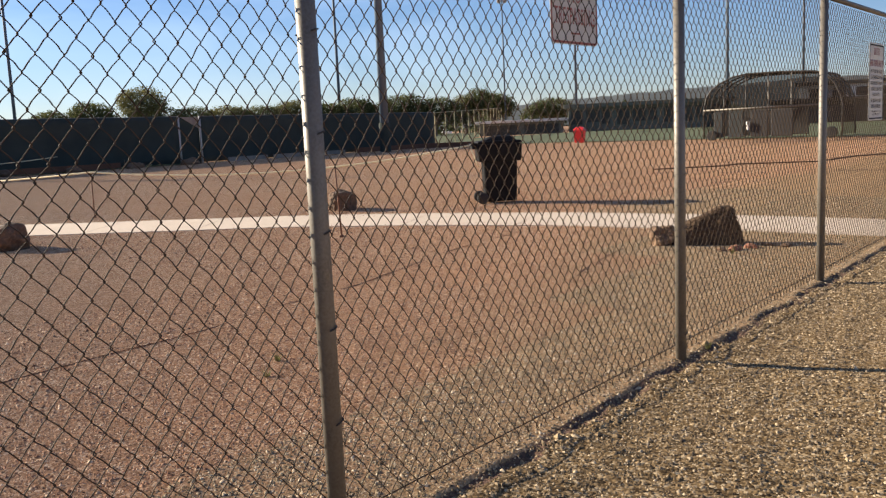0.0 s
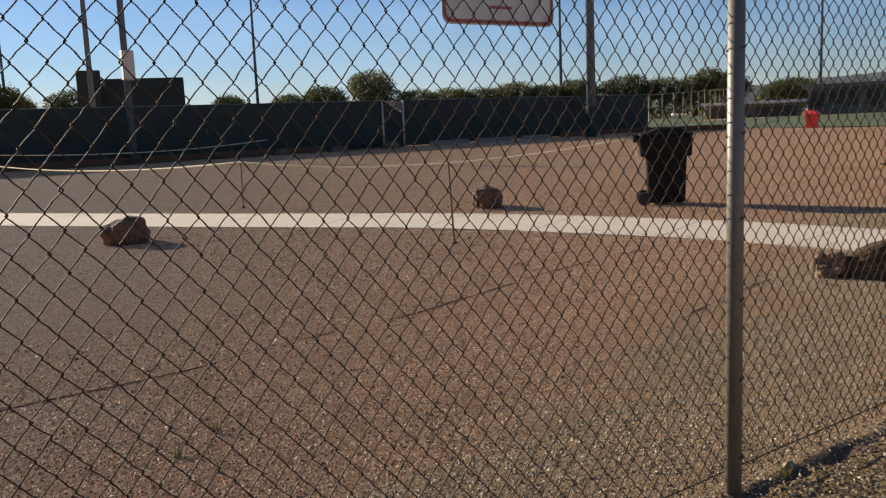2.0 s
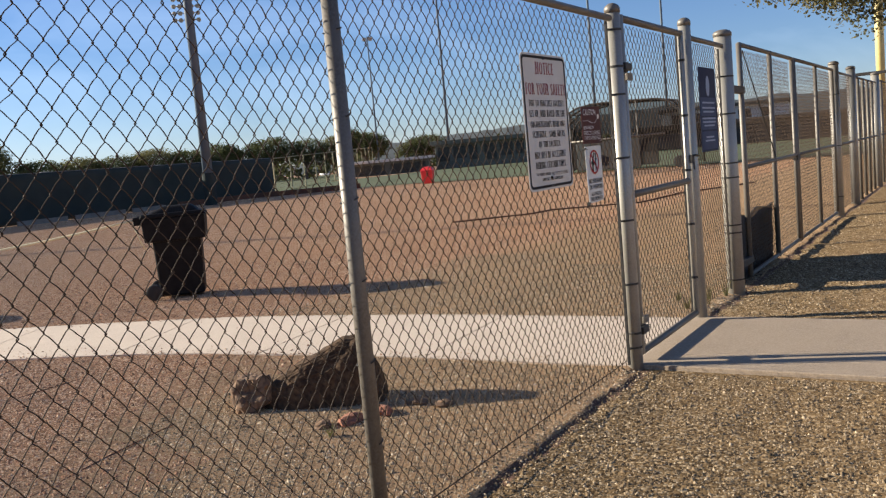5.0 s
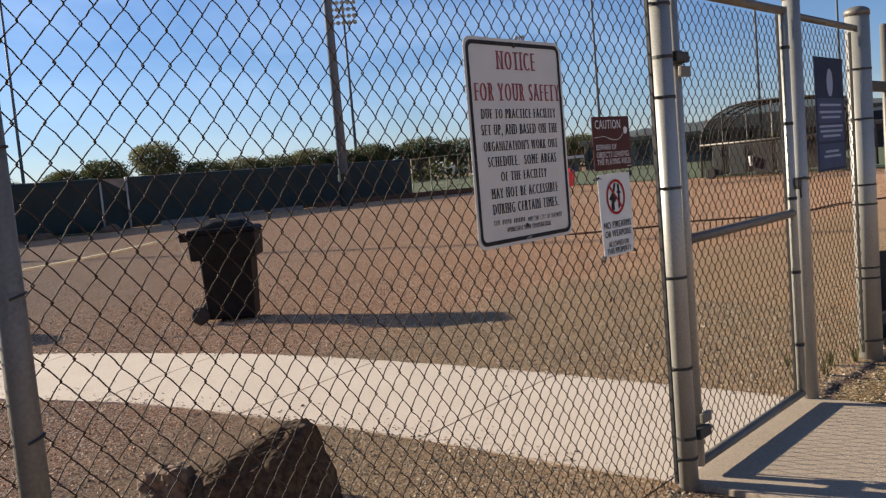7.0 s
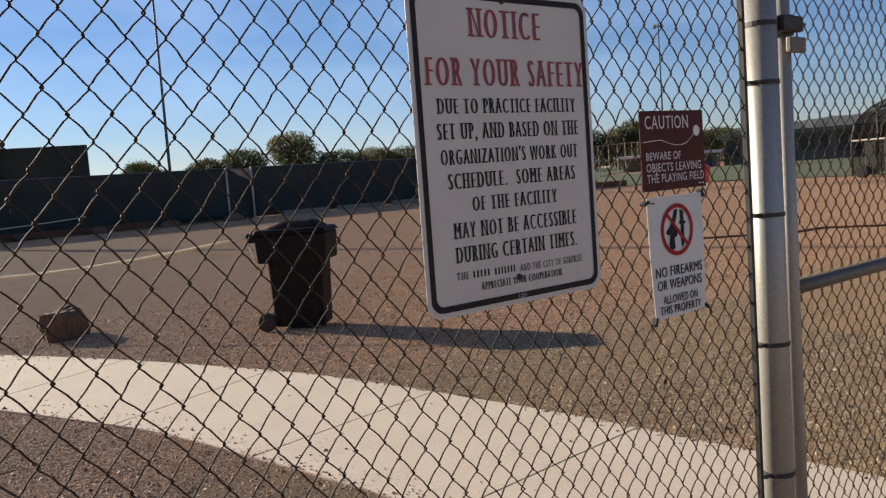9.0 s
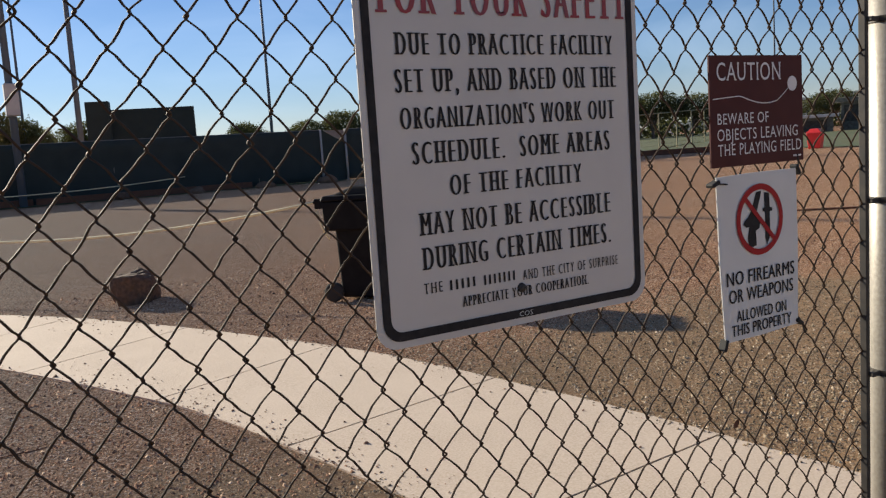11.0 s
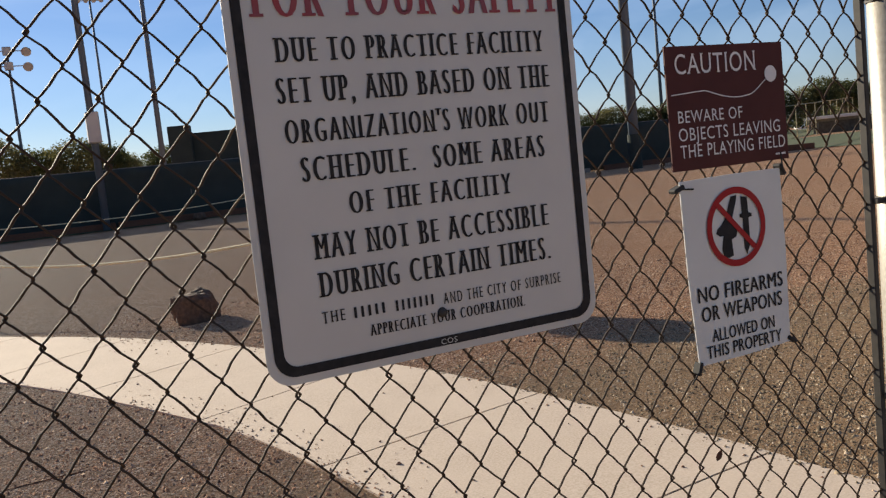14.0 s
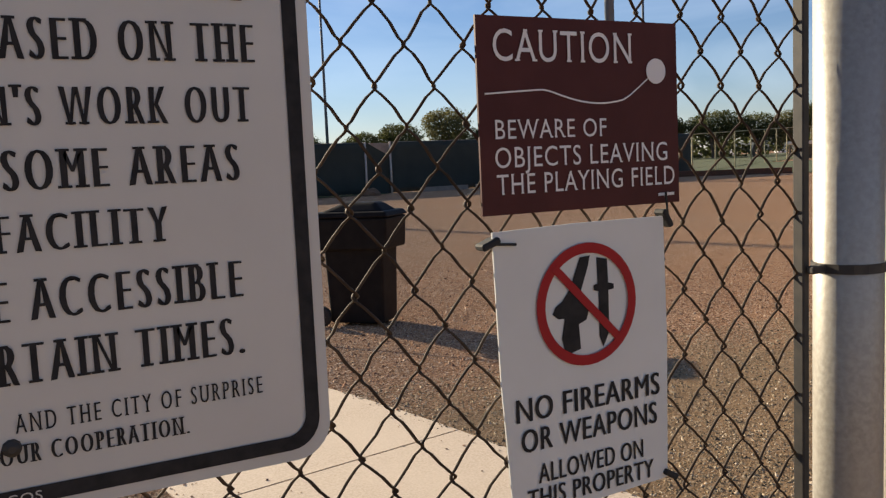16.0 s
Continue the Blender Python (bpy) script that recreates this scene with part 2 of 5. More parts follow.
M_NET.node_tree.links.new(see.outputs[0], net_nodes["Material Output"].inputs["Surface"])
M_LEAF = material("leaves", (0.075, 0.085, 0.025), 0.8, second=(0.12, 0.115, 0.035), scale=0.6, third=(0.04, 0.05, 0.016), fine=3, translucent=0.35)
M_LEAF_OLIVE = material("olive_leaves", (0.13, 0.125, 0.045), 0.8, second=(0.18, 0.155, 0.06), scale=0.7, third=(0.08, 0.08, 0.03), fine=3, translucent=0.4)
M_LEAF_TAN = material("desert_tree_leaves", (0.14, 0.128, 0.058), 0.8, second=(0.19, 0.165, 0.075), scale=0.7, third=(0.09, 0.085, 0.038), fine=3, translucent=0.5)
M_POLE = material("pole_steel", (0.085, 0.118, 0.16), 0.65, 0.0, second=(0.09, 0.108, 0.13), scale=2, spec=0.25)
M_POLE_LIGHT = material("pale_steel", (0.42, 0.41, 0.39), 0.55, 0.3, second=(0.34, 0.33, 0.32), scale=2)
M_CAP = material("weathered_yellow_cap", (0.34, 0.29, 0.15), 0.7, second=(0.26, 0.23, 0.14), scale=3)
M_YELLOW = material("yellow_paint", (0.66, 0.52, 0.20), 0.5, second=(0.58, 0.45, 0.17), scale=4)
M_DARKWALL = material("dark_green_wall", (0.015, 0.023, 0.020), 0.9, second=(0.022, 0.031, 0.027), scale=0.6)
M_TAN = material("tan_block_wall", (0.25, 0.19, 0.125), 0.9, second=(0.28, 0.19, 0.13), scale=1.5, bump=0.3)
M_BROWN = material("brown_wall", (0.085, 0.06, 0.05), 0.9, second=(0.065, 0.05, 0.042), scale=1.2)
M_GREY = material("grey_panel", (0.034, 0.037, 0.037), 0.8, second=(0.026, 0.028, 0.028), scale=2)
# Dark walls and panels; in openings and behind gaps it is painted shade.
M_DARK = material("dark_paint_and_shade", (0.025, 0.022, 0.022), 0.85, second=(0.035, 0.03, 0.03), scale=2)
M_LIGHTWALL = material("pale_wall", (0.62, 0.60, 0.56), 0.8, second=(0.55, 0.53, 0.5), scale=0.8)
M_REDPLASTIC = material("red_plastic", (0.70, 0.03, 0.03), 0.45, second=(0.6, 0.03, 0.03), scale=6)
M_HILL = material("hill_scrub", (0.033, 0.043, 0.048), 0.95, second=(0.046, 0.055, 0.054), scale=0.02, third=(0.024, 0.031, 0.035), fine=0.15)
# Blue base colour paints in the haze of distance.
M_MOUNTAIN = material("far_mountain", (0.17, 0.21, 0.31), 0.95, second=(0.21, 0.25, 0.34), scale=0.01)
M_BOARD = material("weathered_board", (0.24, 0.21, 0.18), 0.85, second=(0.17, 0.15, 0.13), scale=4)
M_CAR = material("white_car_paint", (0.75, 0.75, 0.75), 0.3)
M_GLASS = material("car_glass", (0.02, 0.025, 0.03), 0.1)
M_FLAG = material("flag_red", (0.55, 0.06, 0.06), 0.8, second=(0.6, 0.5, 0.5), scale=1.2, spread=0.1)


# ---- building helpers ----
def mesh_data(name, verts, faces, mat, smooth=False):
    me = bpy.data.meshes.new(name)
    me.from_pydata(verts, [], faces)
    me.materials.append(mat)
    if smooth:
        me.polygons.foreach_set("use_smooth", [True] * len(me.polygons))
    me.update()
    return me


def under(ob, parent, label=""):
    if parent:
        ob.parent = parent
    if label:
        ob["label"] = label
    return ob


def piece(name, verts, faces, mat, parent=None, label="", smooth=False):
    return under(new(name, mesh_data(name, verts, faces, mat, smooth)), parent, label)


def thing(name, at, label, category, group="", kind="", rz=0.0):
    ob = new(name)
    ob.empty_display_size = 0.1
    ob.matrix_basis = pose(*at, 0, 0, rz)
    return tagged(ob, label, category, group, kind)


def part(name, bm, mat, parent=None, label="", smooth=False):
    me = bpy.data.meshes.new(name)
    bm.to_mesh(me)
    bm.free()
    me.materials.append(mat)
    if smooth:
        me.polygons.foreach_set("use_smooth", [True] * len(me.polygons))
    return under(new(name, me), parent, label)


def box_bm(lo, hi, bevel=0.0, seg=2):
    bm = bmesh.new()
    c = [(a + b) / 2 for a, b in zip(lo, hi)]
    s = [abs(b - a) for a, b in zip(lo, hi)]
    bmesh.ops.create_cube(bm, size=1.0, matrix=Matrix.LocRotScale(c, None, s))
    if bevel:
        bmesh.ops.bevel(bm, geom=bm.edges[:], offset=bevel, segments=seg, affect="EDGES", profile=0.6)
    return bm


def frusta(bm, rings, n=20, cap=True):
    """A turned shape up z: rings of (z, radius)."""
    loops = [[bm.verts.new((r * math.cos(a), r * math.sin(a), z)) for a in (2 * math.pi * k / n for k in range(n))] for z, r in rings]
    for a, b in zip(loops, loops[1:]):
        for k in range(n):
            bm.faces.new((a[k], a[(k + 1) % n], b[(k + 1) % n], b[k]))
    if cap:
        bm.faces.new(loops[0][::-1])
        bm.faces.new(loops[-1])
    return bm


def turned(rings, n=20):
    return frusta(bmesh.new(), rings, n)


def tube_lists(points, r, n=6, verts=None, faces=None, cap=True):
    """A tube along points, added to the lists."""
    verts = [] if verts is None else verts
    faces = [] if faces is None else faces
    pts = [Vector(p) for p in points]
    start = len(verts)
    side = None
    for i, p in enumerate(pts):
        d = (pts[min(i + 1, len(pts) - 1)] - pts[max(i - 1, 0)]).normalized()
        if side is None:
            side = d.orthogonal().normalized()
        side = (side - d * side.dot(d)).normalized()
        other = d.cross(side)
        for k in range(n):
            a = 2 * math.pi * k / n
            verts.append(tuple(p + (side * math.cos(a) + other * math.sin(a)) * (r if not isinstance(r, (list, tuple)) else r[i])))
    for i in range(len(pts) - 1):
        for k in range(n):
            a, b = start + i * n + k, start + i * n + (k + 1) % n
            faces.append((a, b, b + n, a + n))
    if cap:
        faces.append(tuple(range(start + n - 1, start - 1, -1)))
        faces.append(tuple(range(len(verts) - n, len(verts))))
    return verts, faces


def tube(name, points, r, mat, parent=None, label="", n=10):
    v, f = tube_lists(points, r, n)
    return piece(name, v, f, mat, parent, label, smooth=n > 5)


def lump_bm(sx, sy, sz, seed, rough=0.25, sub=4, flat=True):
    """An irregular stone that sits on z = 0."""
    bm = bmesh.new()
    bmesh.ops.create_icosphere(bm, subdivisions=sub, radius=1.0)
    off = Vector((seed * 7.3, seed * 3.1, seed * 1.7))
    for v in bm.verts:
        d = v.co.normalized()
        k = 1 + rough * noise.noise(d * 1.3 + off) + rough * 0.5 * noise.noise(d * 3.1 + off) + rough * 0.2 * noise.noise(d * 8 + off)
        v.co = Vector((d.x * sx * k, d.y * sy * k, d.z * sz * k))
        v.co.z = max(v.co.z + sz * 0.55, -0.03) if flat else v.co.z
    return bm


# ---- writing ----
def text_lists(words, x0, x1, z0, z1, y, serif=0.0, bold=0.0, heavy=0.0, spacing=1.1):
    """Flat letters in a box of an upright plane that faces -y; serif: length of the slabs at stroke ends, in letter heights."""
    cu = bpy.data.curves.new("letters", "FONT")
    cu.body = words
    cu.resolution_u = 4
    cu.space_character = spacing
    ob = bpy.data.objects.new("letters", cu)
    me = bpy.data.meshes.new_from_object(ob)
    vs = np.array([v.co[:] for v in me.vertices])
    fs = [tuple(p.vertices) for p in me.polygons]
    bpy.data.objects.remove(ob)
    bpy.data.curves.remove(cu)
    if heavy or bold:
        # thick uprights and thin crossbars: push each outline sideways along its normal
        seen = {}
        for f in fs:
            for a, b in zip(f, f[1:] + f[:1]):
                seen[(a, b)] = 1
        out_n = np.zeros_like(vs)
        for a, b in seen:
            if (b, a) not in seen:
                e = vs[b] - vs[a]
                m = np.array((e[1], -e[0], 0.0)) / max(np.hypot(e[0], e[1]), 1e-9)
                out_n[a] += m
                out_n[b] += m
        out_n = np.clip(out_n, -1, 1)
        vs[:, 0] += heavy * 0.5 * out_n[:, 0]
        vs[:, 1] += bold * out_n[:, 1]
    lo, hi = vs.min(0), vs.max(0)
    # letter body from the baseline to the capital's height
    base, top = 0.0 - bold, hi[1] if hi[1] < 0.8 else 0.73
    if serif:
        edge = {}
        for f in fs:
            for a, b in zip(f, f[1:] + f[:1]):
                k = (min(a, b), max(a, b))
                edge[k] = edge.get(k, 0) + 1
        extra_v, extra_f, flat = [], [], len(vs)
        for (a, b), c in edge.items():
            if c != 1:
                continue
            pa, pb = vs[a], vs[b]
            if abs(pa[1] - pb[1]) < 1e-4 and abs(pa[0] - pb[0]) > 0.05:
                l, r = min(pa[0], pb[0]), max(pa[0], pb[0])
                for level, up in ((base, 1), (top, -1)):
                    if abs(pa[1] - level) < 0.02 and r - l < 0.34:
                        k = len(vs) + len(extra_v)
                        h = 0.045 * up
                        extra_v += [(l - serif, level, 0), (r + serif, level, 0), (r + serif, level + h, 0), (l - serif, level + h, 0)]
                        extra_f.append((k, k + 1, k + 2, k + 3))
        if extra_v:
            vs = np.vstack([vs, np.array(extra_v)])
            fs += extra_f
    lo, hi = vs.min(0), vs.max(0)
    out = [(x0 + (v[0] - lo[0]) / (hi[0] - lo[0]) * (x1 - x0), y - (0.0004 if serif and i >= flat else 0.0), z0 + (v[1] - base) / (top - base) * (z1 - z0)) for i, v in enumerate(vs)]
    nrm = []
    for f in fs:
        a, b, c = (np.array(out[i]) for i in f[:3])
        nrm.append(f if np.cross(b - a, c - a)[1] < 0 else f[::-1])
    bpy.data.meshes.remove(me)
    return out, nrm


def letters(words, x0, x1, z0, z1, y, mat, parent, serif=0.0, bold=0.0, label="", heavy=0.0, spacing=1.1):
    v, f = text_lists(words, x0, x1, z0, z1, y, serif, bold, heavy, spacing)
    # one part for each word: faces sorted by their place, split at the wide gaps
    spans = sorted((min(v[i][0] for i in q), max(v[i][0] for i in q), q) for q in f)
    words_f, right = [], -1e9
    for l, r, q in spans:
        if l > right + 0.24 * (z1 - z0):
            words_f.append([])
        words_f[-1].append(q)
        right = max(right, r)
    for faces in words_f:
        used = sorted({i for q in faces for i in q})
        at = {i: k for k, i in enumerate(used)}
        last = piece("lettering", [v[i] for i in used], [tuple(at[i] for i in q) for q in faces], mat, parent, label)
    return last


def round_rect(x0, x1, z0, z1, r, n=7):
    pts = []
    for cx, cz, a0 in ((x1 - r, z1 - r, 0), (x0 + r, z1 - r, 90), (x0 + r, z0 + r, 180), (x1 - r, z0 + r, 270)):
        pts += [(cx + r * math.cos(radians(a0 + 90 * k / n)), cz + r * math.sin(radians(a0 + 90 * k / n))) for k in range(n + 1)]
    return pts


def plate(name, outline, y, thick, mat, parent, label=""):
    """A sheet with that outline whose face looks to -y."""
    n = len(outline)
    v = [(x, y, z) for x, z in outline] + [(x, y + thick, z) for x, z in outline]
    f = [tuple(range(n)), tuple(range(2 * n - 1, n - 1, -1))] + [(i, i + n, (i + 1) % n + n, (i + 1) % n) for i in range(n)]
    return piece(name, v, f, mat, parent, label)


def ring_flat(name, outer, inner, y, mat, parent, label=""):
    n = len(outer)
    v = [(x, y, z) for x, z in outer] + [(x, y, z) for x, z in inner]
    f = [(i, (i + 1) % n, (i + 1) % n + n, i + n) for i in range(n)]
    return piece(name, v, f, mat, parent, label)


# ---- ground ----
def axis_steps(fine_lo, fine_hi, step, far):
    mid = list(np.arange(fine_lo, fine_hi + step / 2, step))
    lo, hi, s = [], [], step
    a, b = fine_lo, fine_hi
    while b < far:
        s *= 1.22
        a, b = a - s, b + s
        lo.append(a)
        hi.append(b)
    return np.array(lo[::-1] + mid + hi)


def rise(y):
    """The field climbs gently away from the fence."""
    return 0.0095 * min(max(y, 0.0), 45.0)


def ground_height(x, y):
    """Fine unevenness, and the lip where the gravel ends under the fence."""
    h = 0.010 * noise.noise((x * 1.1, y * 1.1, 0)) + 0.007 * noise.noise((x * 4.3, y * 4.3, 3))
    if -3 < y < 0.4 and -16 < x < 40:
        w = 0.05 * noise.noise((x * 2.3, 5.0, 0)) + 0.025 * noise.noise((x * 9.0, 1.0, 0))
        d = -0.02 + w - y
        k = min(max(d / 0.03, 0), 1)
        out = min(max((d - 0.06) / 0.7, 0), 1)
        depth = 0.017 + 0.014 * noise.noise((x * 3.0, 9.0, 0))
        h -= depth * k * (1 - 0.6 * out)
        if d > 0:
            h += 0.012 * noise.noise((x * 7.0, y * 7.0, 8)) * k
    if -2.2 < x < 3.8 and y < 0:
        e = min(max((1.0 - abs(x - 0.82)) / 0.2, 0), 1)
        h = h * (1 - e) - 0.015 * e
    if -16 < x < 3 and 0 < y < 70:
        h = min(h, 0.004)
    return h + rise(y)


gx, gy = axis_steps(-12.0, 7.5, 0.065, 3500), axis_steps(-3.6, 7.6, 0.065, 3500)
gy = np.unique(np.concatenate([gy[(gy < -0.20) | (gy > 0.07)], np.arange(-0.20, 0.075, 0.018)]))
near = lambda x, y: -17 < x < 40 and -12 < y < 30
gv = [(float(x), float(y), ground_height(x, y) if near(x, y) else rise(y)) for y in gy for x in gx]
nx = len(gx)
gf = [(j * nx + i, j * nx + i + 1, (j + 1) * nx + i + 1, (j + 1) * nx + i) for j in range(len(gy) - 1) for i in range(nx - 1)]
ground = piece("ground", gv, gf, M_GRAVEL, smooth=True)
ground.data.materials.append(M_DIRT)
ground.data.materials.append(M_SOIL)


def ground_kind(x, y):
    if y > -0.03 + 0.05 * noise.noise((x * 2.3, 5.0, 0)) or x > 45:
        return 0
    # strip that carries the lip's painted shade
    e = -0.085 + 0.05 * noise.noise((x * 2.3, 5.0, 0)) + 0.055 * noise.noise((x * 6.0, 2.0, 4))
    return 2 if y > e and not 0.0 < x < 1.65 else 1


ground.data.polygons.foreach_set("material_index", [ground_kind((gx[i] + gx[i + 1]) / 2, (gy[j] + gy[j + 1]) / 2) for j in range(len(gy) - 1) for i in range(nx - 1)])
tagged(ground, "reddish brown gravel field with paler dry dirt outside the fence", "ground", kind="structure")

turf = piece("grass", [(x, y, rise(y) + 0.03) for x, y in ((31.5, 33.2), (33.8, 28.2), (35.2, 24.5), (36.0, 12.0), (36.5, 2.0), (130, 0.0), (150, 45), (80, 45), (50, 45))],
             [tuple(range(9))], M_GRASS)
gxs = [31.7 + 108.3 * k / 18 for k in range(19)]
bv, bf = [], []
for x in gxs:
    y0 = max(33.3, 32.7 + (x - 31.6) * 0.6225)
    for y in (y0, max(45.0, y0 + 0.5), max(125.0, y0 + 1.0)):
        bv.append((x, y, rise(y) + 0.03))
for i in range(18):
    bf += [(3 * i + j, 3 * i + 3 + j, 3 * i + 4 + j, 3 * i + 1 + j) for j in range(2)]
tagged(piece("grass", bv, bf, M_GRASS), "dry green grass beyond the outfield fence", "grass", kind="structure")
tagged(turf, "mown green outfield grass beyond the bare infield", "grass", kind="structure")
strip = piece("grass", [(-9.5, 31.4, 0.325), (14, 31.6, 0.325), (14, 32.85, 0.34), (-9.5, 32.95, 0.34)], [(0, 1, 2, 3)], M_GRASS)
tagged(strip, "thin strip of grass along the foot of the windscreen", "grass", kind="structure")


# ---- concrete paths ----
def spline(points, step):
    """Even points along a smooth curve through the given ones."""
    p = [Vector((*q, 0)) for q in points]
    p = [2 * p[0] - p[1]] + p + [2 * p[-1] - p[-2]]
    dense = []
    for a, b, c, d in zip(p, p[1:], p[2:], p[3:]):
        for k in range(40):
            t = k / 40
            dense.append(0.5 * (2 * b + (c - a) * t + (2 * a - 5 * b + 4 * c - d) * t * t + (3 * b - a - 3 * c + d) * t ** 3))
    out, run = [dense[0]], 0.0
    for a, b in zip(dense, dense[1:]):
        run += (b - a).length
        if run >= step:
            out.append(b)
            run = 0.0
    return out


CENTRE = [(0.80, 0.06), (0.70, 1.2), (0.63, 2.0), (0.50, 2.85), (0.31, 3.85), (0.08, 4.65), (-0.60, 6.3), (-1.40, 7.8), (-2.45, 9.2), (-3.85, 11.1), (-6.3, 14.6), (-9.1, 19.3), (-10.6, 25.7), (-11.4, 33.0), (-12.2, 45.0)]
line = spline(CENTRE, 0.25)
path = thing("concrete_path", (0, 0, 0), "pale pinkish concrete path curving through the gravel", "path", kind="structure")
per, top_z = 6, 0.010
for s in range(0, len(line) - per, per):
    seg = line[s:s + per + 1]
    v, f = [], []
    for i, p in enumerate(seg):
        j = s + i
        d = (line[min(j + 1, len(line) - 1)] - line[max(j - 1, 0)]).normalized()
        q = p + d * (0.007 if i == 0 else -0.007 if i == per else 0)
        side = Vector((d.y, -d.x, 0))
        half = 0.775 if j < 60 else 0.85
        for o in (-half, half):
            wob = 0.006 * noise.noise((j * 0.7, o, 2))
            e = q + side * (o + wob)
            v += [(e.x, e.y, rise(e.y) - 0.06), (e.x, e.y, rise(e.y) + top_z)]
    for i in range(per):
        a = i * 4
        f += [(a + 1, a + 3, a + 7, a + 5), (a, a + 1, a + 5, a + 4), (a + 3, a + 2, a + 6, a + 7)]
    f += [(0, 2, 3, 1), (per * 4, per * 4 + 1, per * 4 + 3, per * 4 + 2)]
    piece("slab", v, f, M_CONCRETE, path)
    # dirt packed into the joint
    d = (line[s + 1] - line[s]).normalized()
    side, a = Vector((d.y, -d.x, 0)), line[s]
    jt = [a + side * o + d * e for o, e in ((-0.77, -0.008), (0.77, -0.008), (0.77, 0.008), (-0.77, 0.008))]
    piece("joint", [(q.x, q.y, rise(q.y) + z) for z in (-0.05, 0.006) for q in jt], [(4, 5, 6, 7), (0, 1, 5, 4), (2, 3, 7, 6), (1, 2, 6, 5), (3, 0, 4, 7)], M_JOINT, path, "dark dirt in the joint")
for k in range(4):
    y1, y0 = 0.04 - 1.60 * k, 0.04 - 1.60 * (k + 1) + 0.01
    part("slab", box_bm((0.04, y0, -0.08), (1.60, y1, 0.016), 0.006), M_WALK, path)


# ---- loose stones on the ground ----
def scatter(name, count, x0, x1, y0, y1, size, mat, label, keep, seed):
    rnd = np.random.RandomState(seed)
    xs, ys = rnd.uniform(x0, x1, count), rnd.uniform(y0, y1, count)
    oct_v = np.array([(1, 0, 0), (0, 1, 0), (-1, 0, 0), (0, -1, 0), (0, 0, 0.8), (0, 0, -0.5)])
    oct_f = [(0, 1, 4), (1, 2, 4), (2, 3, 4), (3, 0, 4), (1, 0, 5), (2, 1, 5), (3, 2, 5), (0, 3, 5)]
    v, f = [], []
    for x, y in zip(xs, ys):
        if not keep(x, y):
            continue
        s = size * rnd.lognormal(0, 0.35)
        a = rnd.uniform(0, 6.28)
        c, n_ = math.cos(a), math.sin(a)
        q = oct_v * (s * rnd.uniform(0.8, 1.5), s * rnd.uniform(0.6, 1.0), s * rnd.uniform(0.5, 0.9)) * rnd.uniform(0.8, 1.2, (6, 1))
        z = ground_height(x, y) + s * 0.15
        if path_distance(x, y) < 0.78:
            z = rise(y) + 0.0125
        k = len(v)
        v += [(x + p[0] * c - p[1] * n_, y + p[0] * n_ + p[1] * c, z + p[2]) for p in q]
        f += [(i + k, j + k, l + k) for i, j, l in oct_f]
    ob = piece(name, v, f, mat)
    return tagged(ob, label, "gravel", kind="stuff")


LINE = np.array([(p.x, p.y) for p in line[:80]])


def path_distance(x, y):
    if y < 0.06:
        return 0.0 if 0.04 < x < 1.6 else 9.0
    return float(np.hypot(LINE[:, 0] - x, LINE[:, 1] - y).min())


def island_tint(m, colours):
    """Each stone takes its own tint."""
    n, l = m.node_tree.nodes, m.node_tree.links
    g = n.new("ShaderNodeNewGeometry")
    r = n.new("ShaderNodeValToRGB")
    e = r.color_ramp.elements
    e[0].color, e[1].color = (*colours[0], 1), (*colours[-1], 1)
    for i, c in enumerate(colours[1:-1]):
        e.new((i + 1) / (len(colours) - 1)).color = (*c, 1)
    l.new(g.outputs["Random Per Island"], r.inputs["Fac"])
    l.new(r.outputs["Color"], n["Principled BSDF"].inputs["Base Color"])


island_tint(M_PEBBLE, [(0.052, 0.027, 0.017), (0.215, 0.103, 0.058), (0.335, 0.172, 0.094), (0.24, 0.145, 0.086), (0.66, 0.48, 0.33)])
island_tint(M_FENCE_STONE, [(0.040, 0.029, 0.018), (0.135, 0.099, 0.056), (0.235, 0.173, 0.101), (0.29, 0.222, 0.136), (0.60, 0.48, 0.345)])
island_tint(M_CHIP, [(0.04, 0.027, 0.015), (0.13, 0.088, 0.044), (0.22, 0.15, 0.078), (0.28, 0.20, 0.11), (0.58, 0.45, 0.29)])
scatter("gravel", 9000, -1.0, 1.6, 0.6, 9.0, 0.006, M_PEBBLE, "stray gravel scattered over the concrete path", lambda x, y: 0.20 < path_distance(x, y) < 0.78 and (random.random() < max(0.03, path_distance(x, y) - 0.42) * (2.4 if x < 0.55 - 0.12 * y else 0.5)), 4)
